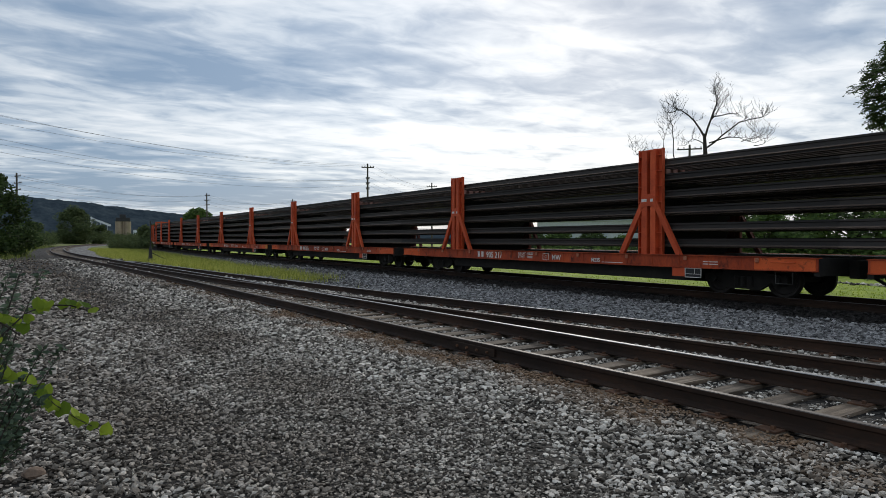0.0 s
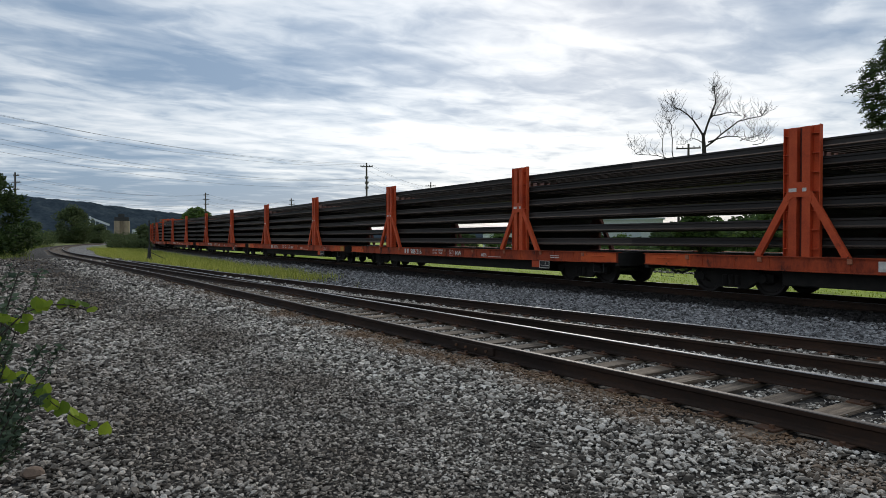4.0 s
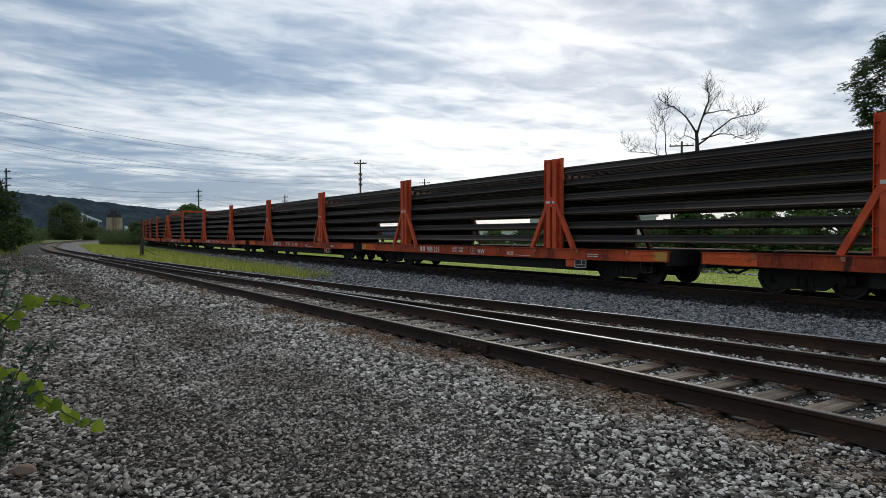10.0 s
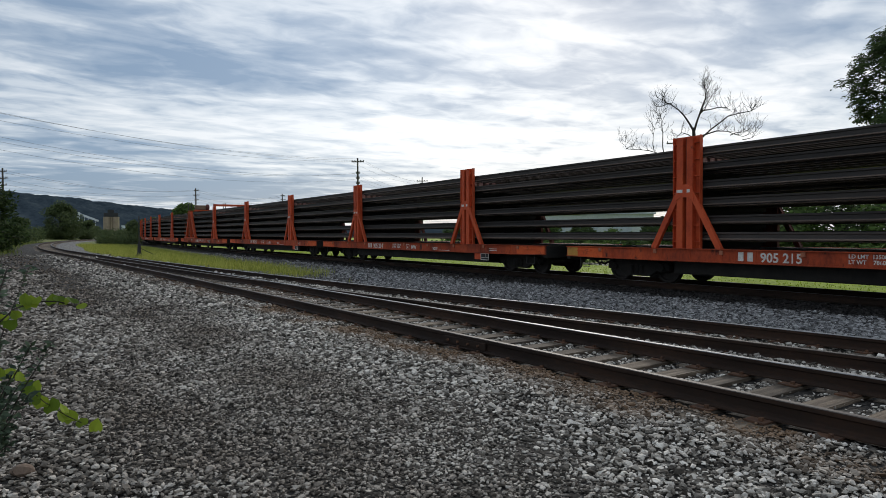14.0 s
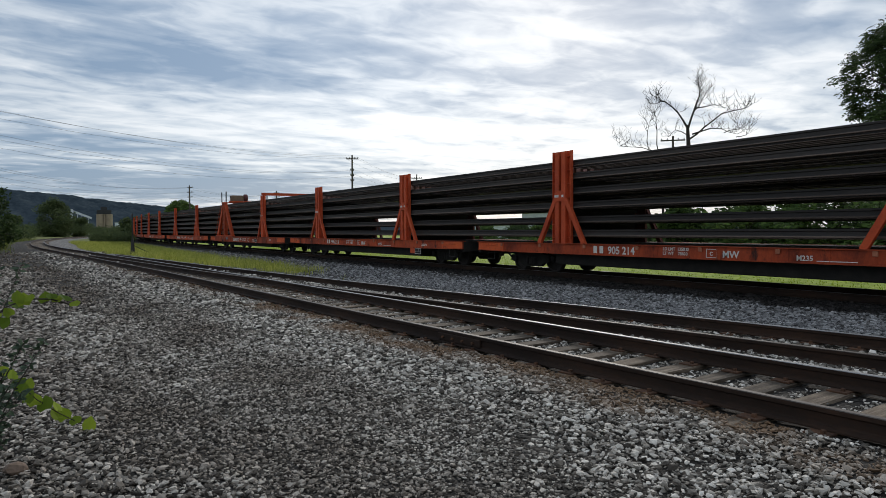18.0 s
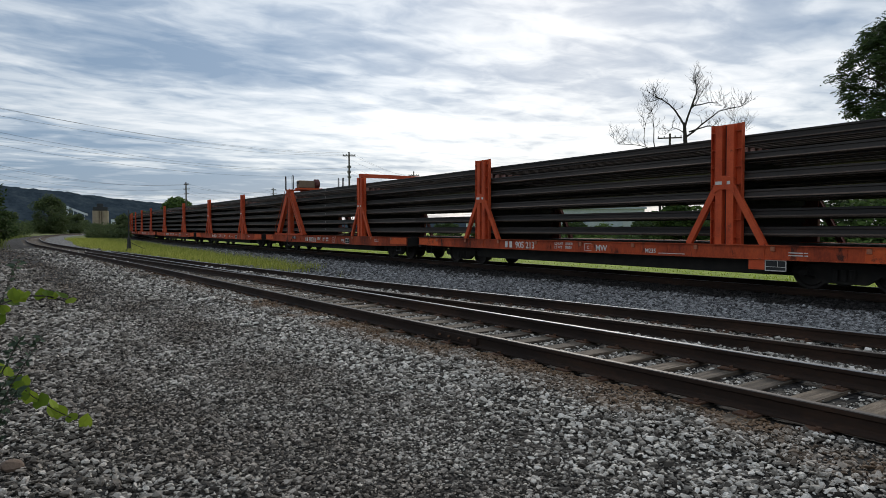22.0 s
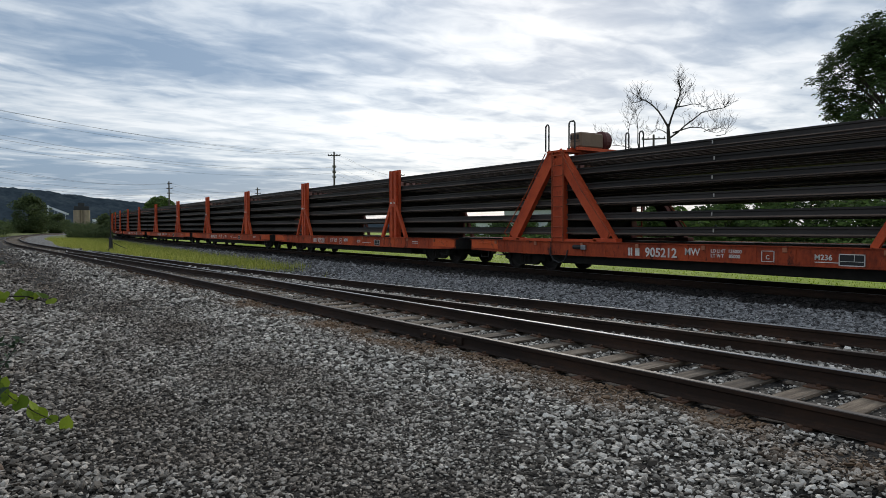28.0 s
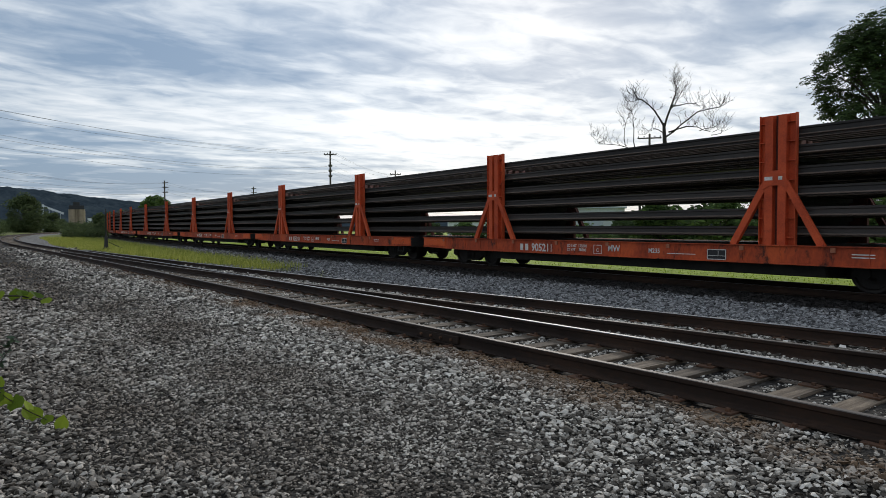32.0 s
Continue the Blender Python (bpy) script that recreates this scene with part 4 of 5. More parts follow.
    part("brake_cylinder", bm, BLACK, car, "black brake cylinder")
    part("valve", boxes((x - 0.07, x + 0.02, y - 1.36, y - 1.18, 0.76, 0.90)), GREY_STEEL, car, "grey steel brake valve", bevel=0.015)
    bm = bmesh.new()
    tube(bm, [(x, y + 0.12, 0.82), (x - 0.05, y + 0.10, 0.62), (x - 0.05, y - 0.05, 0.42), (x - 0.05, y - 0.30, 0.34), (x - 0.05, y - 0.52, 0.42), (x - 0.03, y - 0.60, 0.62), (x, y - 0.60, 0.74)], 0.022, 8)
    part("air_hose", bm, BLACK, car, "black looping air hose")


WORN_ORANGE = surface("worn_orange_paint", [(0.20, 0.045, 0.02), (0.42, 0.08, 0.028)], 3.0, 0.7, 0.0, 0.1, 30.0, spec=0.25, wear=(0.06, 0.03, 0.02))
DUSTY_CHALK = plain("chalk_mark", (0.42, 0.40, 0.37), 0.9)
TAN = surface("tan_sheet_metal", [(0.16, 0.10, 0.06), (0.25, 0.16, 0.10)], 3.0, 0.6, 0.0, 0.1)
DRUM_RED = plain("dark_red_paint", (0.10, 0.022, 0.018))


def build_train():
    cars, stacks = [], []
    first = tagged(build_car(), "orange-red rail-train flatcar with tall stands", "flatcar", "cars of the rail train")
    base = build_stack()
    for i in range(CARS):
        cars.append(first if i == 0 else copy_thing(first, Matrix.Identity(4)))
        stacks.append(base if i == 0 else copy_thing(base, Matrix.Identity(4)))
    for i, car in enumerate(cars):
        number = 218 - i
        dress_car(car, number)
        for e in (-1, 1) if number == 215 else ():
            y = BODY + e * 9.15
            part("yellow_panel", boxes((-1.403 - BROAD, -1.408 - BROAD, y - 0.22, y + 0.22, 0.70, 0.965)), YELLOW, car, "faded yellow painted panel")
        if number <= 212:
            for ob in [o for o in car.children if o.name.startswith("side_sill")]:
                ob.data = SILLS[-1 if ob.data == SILLS[-1, False] else 1, True]
        if number == 212:
            car["label"] = "orange-red winch flatcar with a ladder-backed A-frame and platform"
            winch_stand(car)
            y = STANDS[0]
            wide_part("portal_bar", boxes((-1.34, 1.34, y - 0.09, y + 0.09, POST_TOP + 0.02, POST_TOP + 0.20)), ORANGE, car)
    # chalked welds, one above another, on the near rails of one car's load
    for k, z in enumerate(TIERS):
        part("weld_mark", boxes((-1.53, -1.526, -0.32 + 0.05 * (k % 2), -0.285 + 0.05 * (k % 2), z + 0.06, z + 0.15)), DUSTY_CHALK, stacks[6], "pale chalked weld mark")
    return cars, stacks


CAR_LIST, STACK_LIST = build_train()


def motions():
    """The train rolls by, its wheels turning."""
    times = list(range(0, 33, 1))
    for i, (car, stack) in enumerate(zip(CAR_LIST, STACK_LIST)):
        rows = []
        for t in times:
            x, y, h = loaded_track(FIRST + PITCH * i - ridden(t))
            rows.append((t, pose(x, y, RAIL_TOP_C, 0, 0, h)))
        walk(car, rows)
        walk(stack, rows)
    spin = [k * 4 / 30 for k in range(241)]
    turns = [math.degrees(ridden(t) / WHEEL_R) % 360 for t in spin]
    for car in CAR_LIST:
        for ws in [o for o in car.children if o.name.startswith("wheelset")]:
            x, y, z = ws.matrix_basis.translation
            walk(ws, [(t, pose(x, y, z, a)) for t, a in zip(spin, turns)])

# ---- loose stone ----


def rock_shapes(count, fine):
    """A few broken stones, as unit shapes: 12 corners and 20 facets, or 8 corners and 12 facets for those farther off."""
    if fine:
        g = (1 + 5 ** 0.5) / 2
        v = np.array([(a, b * g, 0) for a in (-1, 1) for b in (-1, 1)] + [(0, a, b * g) for a in (-1, 1) for b in (-1, 1)] + [(b * g, 0, a) for a in (-1, 1) for b in (-1, 1)]) * 0.5
        d = np.linalg.norm(v[:, None] - v[None], axis=2)
        f = []
        for a, b, c in itertools.combinations(range(12), 3):
            if max(d[a, b], d[b, c], d[a, c]) < 1.05:
                out = np.dot(np.cross(v[b] - v[a], v[c] - v[a]), v[a]) > 0
                f.append((a, b, c) if out else (a, c, b))
        f, rough = np.array(f), 0.36
    else:
        v = np.array([(-1, -1, -1), (1, -1, -1), (1, 1, -1), (-1, 1, -1), (-1, -1, 1), (1, -1, 1), (1, 1, 1), (-1, 1, 1)]) * 0.62
        f = np.array([(0, 2, 1), (0, 3, 2), (4, 5, 6), (4, 6, 7), (0, 1, 5), (0, 5, 4), (1, 2, 6), (1, 6, 5), (2, 3, 7), (2, 7, 6), (3, 0, 4), (3, 4, 7)])
        rough = 0.34
    rng = np.random.default_rng(4)
    return [(v + rng.uniform(-rough, rough, v.shape)) * rng.uniform(0.45, 1.38, 3) for _ in range(count)], f


def stone_field(name, label, places, sizes, rust, dirt_shade, seed, material, fine=False):
    """Many single stones in one mesh; places are (x, y, z)."""
    shapes, f = rock_shapes(30, fine)
    corners = len(shapes[0])
    rng = np.random.default_rng(seed)
    n = len(places)
    q = rng.normal(size=(n, 4))
    q /= np.linalg.norm(q, axis=1, keepdims=True)
    w, x, y, z = q.T
    rot = np.stack([np.stack([1 - 2 * (y * y + z * z), 2 * (x * y - z * w), 2 * (x * z + y * w)], -1),
                    np.stack([2 * (x * y + z * w), 1 - 2 * (x * x + z * z), 2 * (y * z - x * w)], -1),
                    np.stack([2 * (x * z - y * w), 2 * (y * z + x * w), 1 - 2 * (x * x + y * y)], -1)], -2)
    pick = rng.integers(0, len(shapes), n)
    base = np.array(shapes)[pick] * np.array(sizes)[:, None, None]
    v = np.einsum("nij,nkj->nki", rot, base)
    v[:, :, 2] *= 0.62
    v += np.array(places)[:, None, :]
    faces = (f[None] + (np.arange(n) * corners)[:, None, None]).reshape(-1, 3)
    me = bpy.data.meshes.new(name)
    me.vertices.add(n * corners)
    me.vertices.foreach_set("co", v.reshape(-1).astype(np.float32))
    me.loops.add(len(faces) * 3)
    me.loops.foreach_set("vertex_index", faces.reshape(-1).astype(np.int32))
    me.polygons.add(len(faces))
    me.polygons.foreach_set("loop_start", np.arange(0, len(faces) * 3, 3, dtype=np.int32))
    me.update()
    me.shade_flat()
    at = me.attributes.new("rust", "FLOAT", "POINT")
    at.data.foreach_set("value", np.repeat(np.array(rust, dtype=np.float32), corners))
    at = me.attributes.new("dirt_shade", "FLOAT", "POINT")
    at.data.foreach_set("value", np.repeat(np.array(dirt_shade, dtype=np.float32), corners))
    me.materials.append(material)
    return tagged(new(name, me), label, "gravel", kind="stuff")


def LANE(x, y):
    """How far a spot lies in the trodden lane that runs beside the yard track, 0 to 1."""
    off = x - near_centre(y) + 3.65 + 0.25 * math.sin(y * 0.35)
    return min(max(1.15 - abs(off) / 1.05 + 0.7 * noise.noise((x * 0.8, y * 0.5, 5.0)), 0.0), 1.0)


def build_stones():
    rng = np.random.default_rng(21)
    tie_y = np.array(sorted(t[1] for t in TIES_NEAR)) if TIES_NEAR else np.array([1e9])
    yard, shoulder = [], []
    # coarse stone everywhere, then grit in the lane and by the rail: from, to, stones to the square metre, size
    rings = [(3.6, 7.0, 1050, 0.0185, False), (7.0, 10.0, 980, 0.0205, False), (10.0, 14.0, 760, 0.0235, False), (14.0, 22.0, 350, 0.029, False), (22.0, 36.0, 95, 0.037, False), (36.0, 60.0, 14, 0.055, False),
             (3.6, 8.0, 2300, 0.0110, True), (8.0, 14.0, 950, 0.0150, True)]
    for r0, r1, dens, size, grit in rings:
        a0, a1 = radians(-3.5), radians(70)
        n = int(dens * (a1 - a0) / 2 * (r1 * r1 - r0 * r0))
        r = np.sqrt(rng.uniform(r0 * r0, r1 * r1, n))
        h = rng.uniform(a0, a1, n)
        xs, ys = r * np.sin(h), r * np.cos(h)
        big = np.minimum(rng.lognormal(0.0, 0.32, n), 1.9)
        die = rng.uniform(0, 1, n)
        for x, y, b, d in zip(xs, ys, big, die):
            off = x - near_centre(y)
            side = x - side_centre(y) if y < 50 else 99.0
            lc = loaded_track(y)[0]
            if x > lc - 1.0 or turf_at(x, y) > 0.45 + 0.5 * (d - 0.5):
                continue
            if min(abs(abs(off) - 0.752), abs(abs(side) - 0.72)) < 0.085 + 0.6 * size:
                continue
            s = size * b
            rust = 0.0
            if abs(off) < 1.35:
                k = np.searchsorted(tie_y, y)
                gap = min(abs(tie_y[min(k, len(tie_y) - 1)] - y), abs(tie_y[max(k - 1, 0)] - y))
                if gap < 0.145 and d < (0.9 if off > -0.9 else 0.15 + 0.9 * noise.noise((0.0, y * 0.9, 2.0))):
                    continue
                s *= 0.80
            if -1.75 < off < -0.6:
                rust = max(0.0, 1.0 - 1.2 * abs(off + 0.95)) * (noise.noise((x * 1.3, y * 1.3, 7.0)) * 1.6 + 0.65) * min(1.0, 12.0 / max(y, 1.0))
            # driven strip: finer stuff trodden into dirt
            worn = LANE(x, y)
            if grit:
                if d > 0.16 + 0.84 * max(worn, min(0.6 * rust, 0.45)):
                    continue
            else:
                if d < (0.88 if r1 < 14.5 else 0.30) * worn:
                    continue
                s *= 1 - 0.35 * worn
            main = lc - x
            if x > side_centre(y) + 1.0 and y < 50:
                s *= 0.90
            # stones by the loaded track darken: grime plus painted shade under the train
            bed_dark = min(max((2.15 + 0.25 * noise.noise((x * 1.5, y * 1.5, 9.0)) - main) / 0.25, 0.0), 1.0)
            z = land(x, y) + s * (0.05 + 0.9 * ((d * 7.31) % 1.0))
            # lane dirt; towards the left, dirt with the shade by the bush painted in
            (shoulder if x > side_centre(y) + 1.0 and y < 50 or main < 6 else yard).append((x, y, z, s, rust, 0.42 * worn + 0.30 * min(max((1.9 - x) / 1.8, 0.0), 1.0) + 0.9 * bed_dark))
    edge = []
    for _ in range(520):
        y = rng.uniform(2.0, 34.0)
        x = 27.4 + rng.normal(0, 0.22) + 0.3 * math.sin(y * 0.4)
        edge.append((x, y, land(x, y) + 0.03, rng.uniform(0.06, 0.13), 0.0, 0.0))
    close = [p for p in yard if p[0] ** 2 + p[1] ** 2 < 64 and p[3] > 0.011]
    wide = [p for p in yard if not (p[0] ** 2 + p[1] ** 2 < 64 and p[3] > 0.011)]
    for name, label, lot, seed, mat in (("yard_gravel", "loose angular grey and brown gravel", close, 3, STONE), ("yard_gravel", "fine grey and brown gravel spread over the yard", wide, 1, STONE),
                                        ("ballast_stone", "clean blue-grey ballast stones beside the main track", shoulder, 2, BALLAST), ("edging_stone", "line of pale stones along the far edge of the meadow", edge, 5, STONE)):
        a = np.array(lot)
        stone_field(name, label, a[:, :3], a[:, 3], a[:, 4], a[:, 5], seed, mat, lot is close)


# ---- growth ----


def blades(rng, spots, height, width, lean=0.5):
    """Bent grass blades; spots are (x, y, z)."""
    verts, faces = [], []
    for x, y, z in spots:
        h = height * rng.uniform(0.5, 1.25)
        a = rng.uniform(0, 2 * math.pi)
        ca, sa = math.cos(a), math.sin(a)
        b = rng.uniform(0, lean) * h
        w = width * rng.uniform(0.7, 1.3)
        k = len(verts)
        verts += [(x - sa * w, y + ca * w, z), (x + sa * w, y - ca * w, z),
                  (x - sa * w * 0.7 + ca * b * 0.35, y + ca * w * 0.7 + sa * b * 0.35, z + h * 0.55), (x + sa * w * 0.7 + ca * b * 0.35, y - ca * w * 0.7 + sa * b * 0.35, z + h * 0.55),
                  (x + ca * b, y + sa * b, z + h)]
        faces += [(k, k + 1, k + 3, k + 2), (k + 2, k + 3, k + 4)]
    return verts, faces


def build_grass():
    rng = random.Random(12)
    spots = []
    while len(spots) < 42000:
        y = 15 + 95 * rng.random() ** 1.5
        c = loaded_track(y)[0]
        lo = (side_centre(y) if y < 50 else near_centre(y)) + 1.5
        x = rng.uniform(lo, c - 2.2)
        if rng.random() < 0.25 and y < 40:
            continue
        if turf_at(x, y) * 1.1 + 0.5 * noise.noise((x * 0.5, y * 0.5, 1.0)) > rng.uniform(0.35, 0.8):
            spots.append((x, y, land(x, y) - 0.02))
    v, f = blades(rng, spots, 0.32, 0.009, 0.8)
    tagged(new("tall_grass", joined("tall_grass", v, f, GRASS)), "yellow-green tall grass between the tracks", "grass", kind="stuff")
    spots = []
    while len(spots) < 16000:
        y = rng.uniform(-8, 70)
        x = loaded_track(max(y, 0))[0] + 2.3 + 9 * rng.random() ** 1.6
        spots.append((x, y, land(x, y) - 0.02))
    v, f = blades(rng, spots, 0.08, 0.016)
    tagged(new("meadow_grass", joined("meadow_grass", v, f, LAWN)), "bright green mown grass beyond the main track", "grass", kind="stuff")
    spots = []
    while len(spots) < 14000:
        y = rng.uniform(48, 150)
        x = near_centre(y) - 2.6 - 22 * rng.random() ** 1.4
        if turf_at(x, y) > rng.random():
            spots.append((x, y, land(x, y) - 0.02))
    v, f = blades(rng, spots, 0.42, 0.025)
    tagged(new("verge_grass", joined("verge_grass", v, f, WEEDS)), "olive green weeds along the yard's edge", "grass", kind="stuff")


def leaf_cloud(rng, centres, per, size, spread, squash=0.8):
    """Small leaf quads scattered round clump centres (x, y, z, r)."""
    verts, faces = [], []
    for cx, cy, cz, r in centres:
        for _ in range(per):
            u = Vector((rng.gauss(0, 1), rng.gauss(0, 1), rng.gauss(0, 1))).normalized() * (r * rng.uniform(0.35, 1.0) ** 0.6 * spread)
            p = Vector((cx + u.x, cy + u.y, cz + u.z * squash))
            a = Vector((rng.gauss(0, 1), rng.gauss(0, 1), rng.gauss(0, 0.6))).normalized()
            b = a.orthogonal().normalized()
            s = size * rng.uniform(0.6, 1.3)
            k = len(verts)
            verts += [p - a * s, p + b * s * 0.55, p + a * s, p - b * s * 0.55]
            faces.append((k, k + 1, k + 2, k + 3))
    return verts, faces


def tree(name, label, x, y, height, radius, seed, leaf=0.22, per=90, clumps=40, mat=None, low=0.25, category="tree"):
    """Tapered trunk, limbs reaching into an uneven crown of leaf clumps."""
    rng = random.Random(seed)
    z0 = land(x, y) - 0.1
    thing = new(name)
    thing.matrix_basis = pose(x, y, z0)
    tagged(thing, label, category)
    bm = bmesh.new()
    r0 = max(0.05, height * 0.022)
    top = height * 0.72
    lean = Vector((rng.uniform(-0.05, 0.05), rng.uniform(-0.05, 0.05), 0)) * height
    tube(bm, [Vector((0, 0, 0)), lean * 0.3 + Vector((0, 0, top * 0.4)), lean + Vector((0, 0, top))], [r0, r0 * 0.7, r0 * 0.25], 8)
    part("trunk", bm, BARK, thing)
    centres = []
    bm = bmesh.new()
    for k in range(clumps):
        u = rng.random()
        zc = height * (low + (0.95 - low) * u)
        fall = math.sin(math.pi * min(max((u * 0.86 + 0.12), 0), 1)) ** 0.7
        a = rng.uniform(0, 2 * math.pi)
        d = radius * fall * rng.uniform(0.25, 1.0)
        c = Vector((d * math.cos(a), d * math.sin(a), zc))
        centres.append((c.x, c.y, c.z, radius * rng.uniform(0.20, 0.36)))
        if k % 2 == 0:
            s = lean * (zc / height) + Vector((0, 0, zc * 0.6))
            tube(bm, [s, (s + c) / 2 + Vector((0, 0, 0.04 * height)), c], [r0 * 0.38, r0 * 0.22, r0 * 0.06], 5, False)
    part("branchwork", bm, BARK, thing)
    v, f = leaf_cloud(rng, centres, per, leaf, 1.0)
    part("crown", joined("crown", v, f, mat or LEAF), parent=thing)
    return thing


def feathered_tree(label, x, y):
    """A tree whose long leaves, each a rib with paired leaflets, droop in sprays from the limbs' ends."""
    rng = random.Random(31)
    thing = tagged(new("broadleaf_tree"), label, "tree")
    thing.matrix_basis = pose(x, y, land(x, y) - 0.1)
    bm = bmesh.new()
    tube(bm, [(0, 0, 0), (0.2, 0, 5.0), (0.0, 0.1, 10.0), (-0.2, 0, 15.5)], [0.42, 0.33, 0.22, 0.06], 9)
    part("trunk", bm, BARK, thing)
    limbs = bmesh.new()
    verts, faces = [], []
    for k in range(320):
        z = 2.5 + 15.2 * rng.random() ** 0.75
        reach = float(np.interp(z, [2.5, 8.0, 12.0, 14.0, 16.3, 17.9], [4.4, 5.0, 5.3, 4.4, 3.1, 1.2]))
        a = rng.uniform(0, 2 * math.pi)
        lobe = 1 + 0.10 * math.sin(3 * a + z) + 0.07 * math.sin(7 * a - 2 * z)
        d = reach * lobe * rng.uniform(0.2, 1.0) ** 0.6
        tip = Vector((d * math.cos(a), d * math.sin(a), z))
        if k % 3 == 0:
            s = Vector((0, 0, z * 0.72))
            tube(limbs, [s, s.lerp(tip, 0.5) + Vector((0, 0, 0.5)), tip], [0.10, 0.06, 0.015], 5, False)
        for _ in range(26):
            way = Vector((math.cos(a) * 0.5 + rng.gauss(0, 0.75), math.sin(a) * 0.5 + rng.gauss(0, 0.75), rng.uniform(-0.1, 0.7))).normalized()
            p = tip + Vector((rng.gauss(0, 0.28), rng.gauss(0, 0.28), rng.gauss(0, 0.22)))
            side = way.cross(Vector((0, 0, 1))).normalized()
            long = rng.uniform(0.4, 0.75)
            for i in range(4):
                u = (i + 0.6) / 4
                c = p + way * long * u + Vector((0, 0, -0.55 * long * u * u))
                for w in (-1, 1):
                    q = (side * w + way * 0.45 + Vector((0, 0, rng.uniform(-0.9, -0.2)))).normalized()
                    wide = q.orthogonal().normalized() * 0.062
                    ln = 0.27 * (1.1 - 0.4 * u)
                    j = len(verts)
                    verts += [c, c + q * ln * 0.5 + wide, c + q * ln, c + q * ln * 0.5 - wide]
                    faces.append((j, j + 1, j + 2, j + 3))
    part("branchwork", limbs, BARK, thing)
    part("crown", joined("crown", verts, faces, LEAF), parent=thing)


def at(heading, dist):
    return dist * math.sin(radians(heading)), dist * math.cos(radians(heading))


def build_trees():
    feathered_tree("tall dark green broadleaf tree with drooping feathered leaves", *at(68.2, 60))
    tree("broadleaf_tree", "dark green tree at the edge of the yard", *at(-2.6, 70), 7.3, 3.6, 32, 0.17, 170, 46, low=0.03)
    tree("broadleaf_tree", "rounded green tree by the far curve", *at(2.55, 240), 11.6, 6.4, 33, 0.30, 150, 70, FAR_LEAF, 0.03)
    tree("broadleaf_tree", "low spreading green tree behind the far cars", *at(11.3, 180), 9.2, 5.0, 34, 0.4, 90, 44, SHRUB_LEAF, 0.1)
    tree("broadleaf_tree", "small dark tree top showing over the load", *at(23.2, 105), 8.1, 2.3, 35, 0.22, 90, 30, LEAF, 0.2)
    tree("broadleaf_tree", "green tree below the wooded hill", *at(-0.2, 190), 5.4, 4.0, 36, 0.3, 80, 36, FAR_LEAF, 0.05)
    tree("broadleaf_tree", "green tree beside the grain silos", *at(4.2, 255), 6.2, 4.0, 37, 0.4, 80, 34, FAR_LEAF, 0.05)
    tree("broadleaf_tree", "green tree beside the grain silos", *at(7.9, 215), 6.4, 4.2, 38, 0.4, 80, 34, FAR_LEAF, 0.05)
    tree("broadleaf_tree", "dim green tree at the far bend", *at(9.0, 230), 7.0, 4.5, 39, 0.4, 80, 34, FAR_LEAF, 0.05)
    for k, (h, d, ht, r) in enumerate(((56, 46, 3.6, 2.6), (59.5, 44, 4.4, 3.0), (63, 46, 4.6, 3.2), (66.5, 43, 4.2, 3.0), (70, 44, 4.6, 3.2), (53, 42, 3.3, 2.4), (51.2, 44, 2.9, 2.0), (57.5, 40, 3.2, 2.4), (33.5, 95, 2.6, 2.4), (36.5, 84, 2.3, 2.2), (50.0, 62, 2.2, 2.4), (46.8, 66, 1.9, 2.6), (44.2, 70, 2.3, 2.6), (41.6, 74, 2.4, 2.6), (39.2, 78, 2.5, 2.6))):
        tree("shrub_tree", "dense dark green shrub beyond the meadow", *at(h, d), ht, r, 50 + k, 0.17, 110, 34, SHRUB_LEAF if k % 2 else LEAF, 0.02, "shrub")


def hedge(name, label, spots, mat, seed, leaf, per):
    """A run of low growth with no single plants to tell apart."""
    rng = random.Random(seed)
    v, f = leaf_cloud(rng, spots, per, leaf, 1.0, 0.9)
    tagged(new(name, joined(name, v, f, mat)), label, "undergrowth", kind="stuff")


def build_undergrowth():
    rng = random.Random(3)
    spots = []
    for k in range(520):
        h = -7 + 15.2 * rng.random()
        d = rng.uniform(145, 215) if h < 1 else rng.uniform(235, 290)
        x, y = at(h, d)
        r = rng.uniform(1.1, 2.2)
        spots.append((x, y, r * 0.6 + rng.uniform(0.0, 0.9 if h < 1 else 2.0 if h < 5 else 1.2), r))
    hedge("far_undergrowth", "dark green brush along the far bend", spots, FAR_LEAF, 5, 0.20, 120)
    spots = []
    for k in range(60):
        x, y = at(rng.uniform(4.9, 7.9), rng.uniform(104, 128))
        r = rng.uniform(0.5, 1.0)
        spots.append((x, y, r * rng.uniform(0.5, 1.5), r))
    hedge("bend_brush", "dusty green brush between the tracks at the bend", spots, FAR_LEAF, 6, 0.13, 130)
    spots = []
    for k in range(170):
        h = 28 + 48 * rng.random()
        d = rng.uniform(34, 60)
        x, y = at(h, d)
        if x < 26:
            continue
        r = rng.uniform(0.5, 1.0)
        spots.append((x, y, r * 0.55 - 0.2, r))
    hedge("meadow_brush", "green weeds and brush at the meadow's edge", spots, SHRUB_LEAF, 7, 0.13, 120)


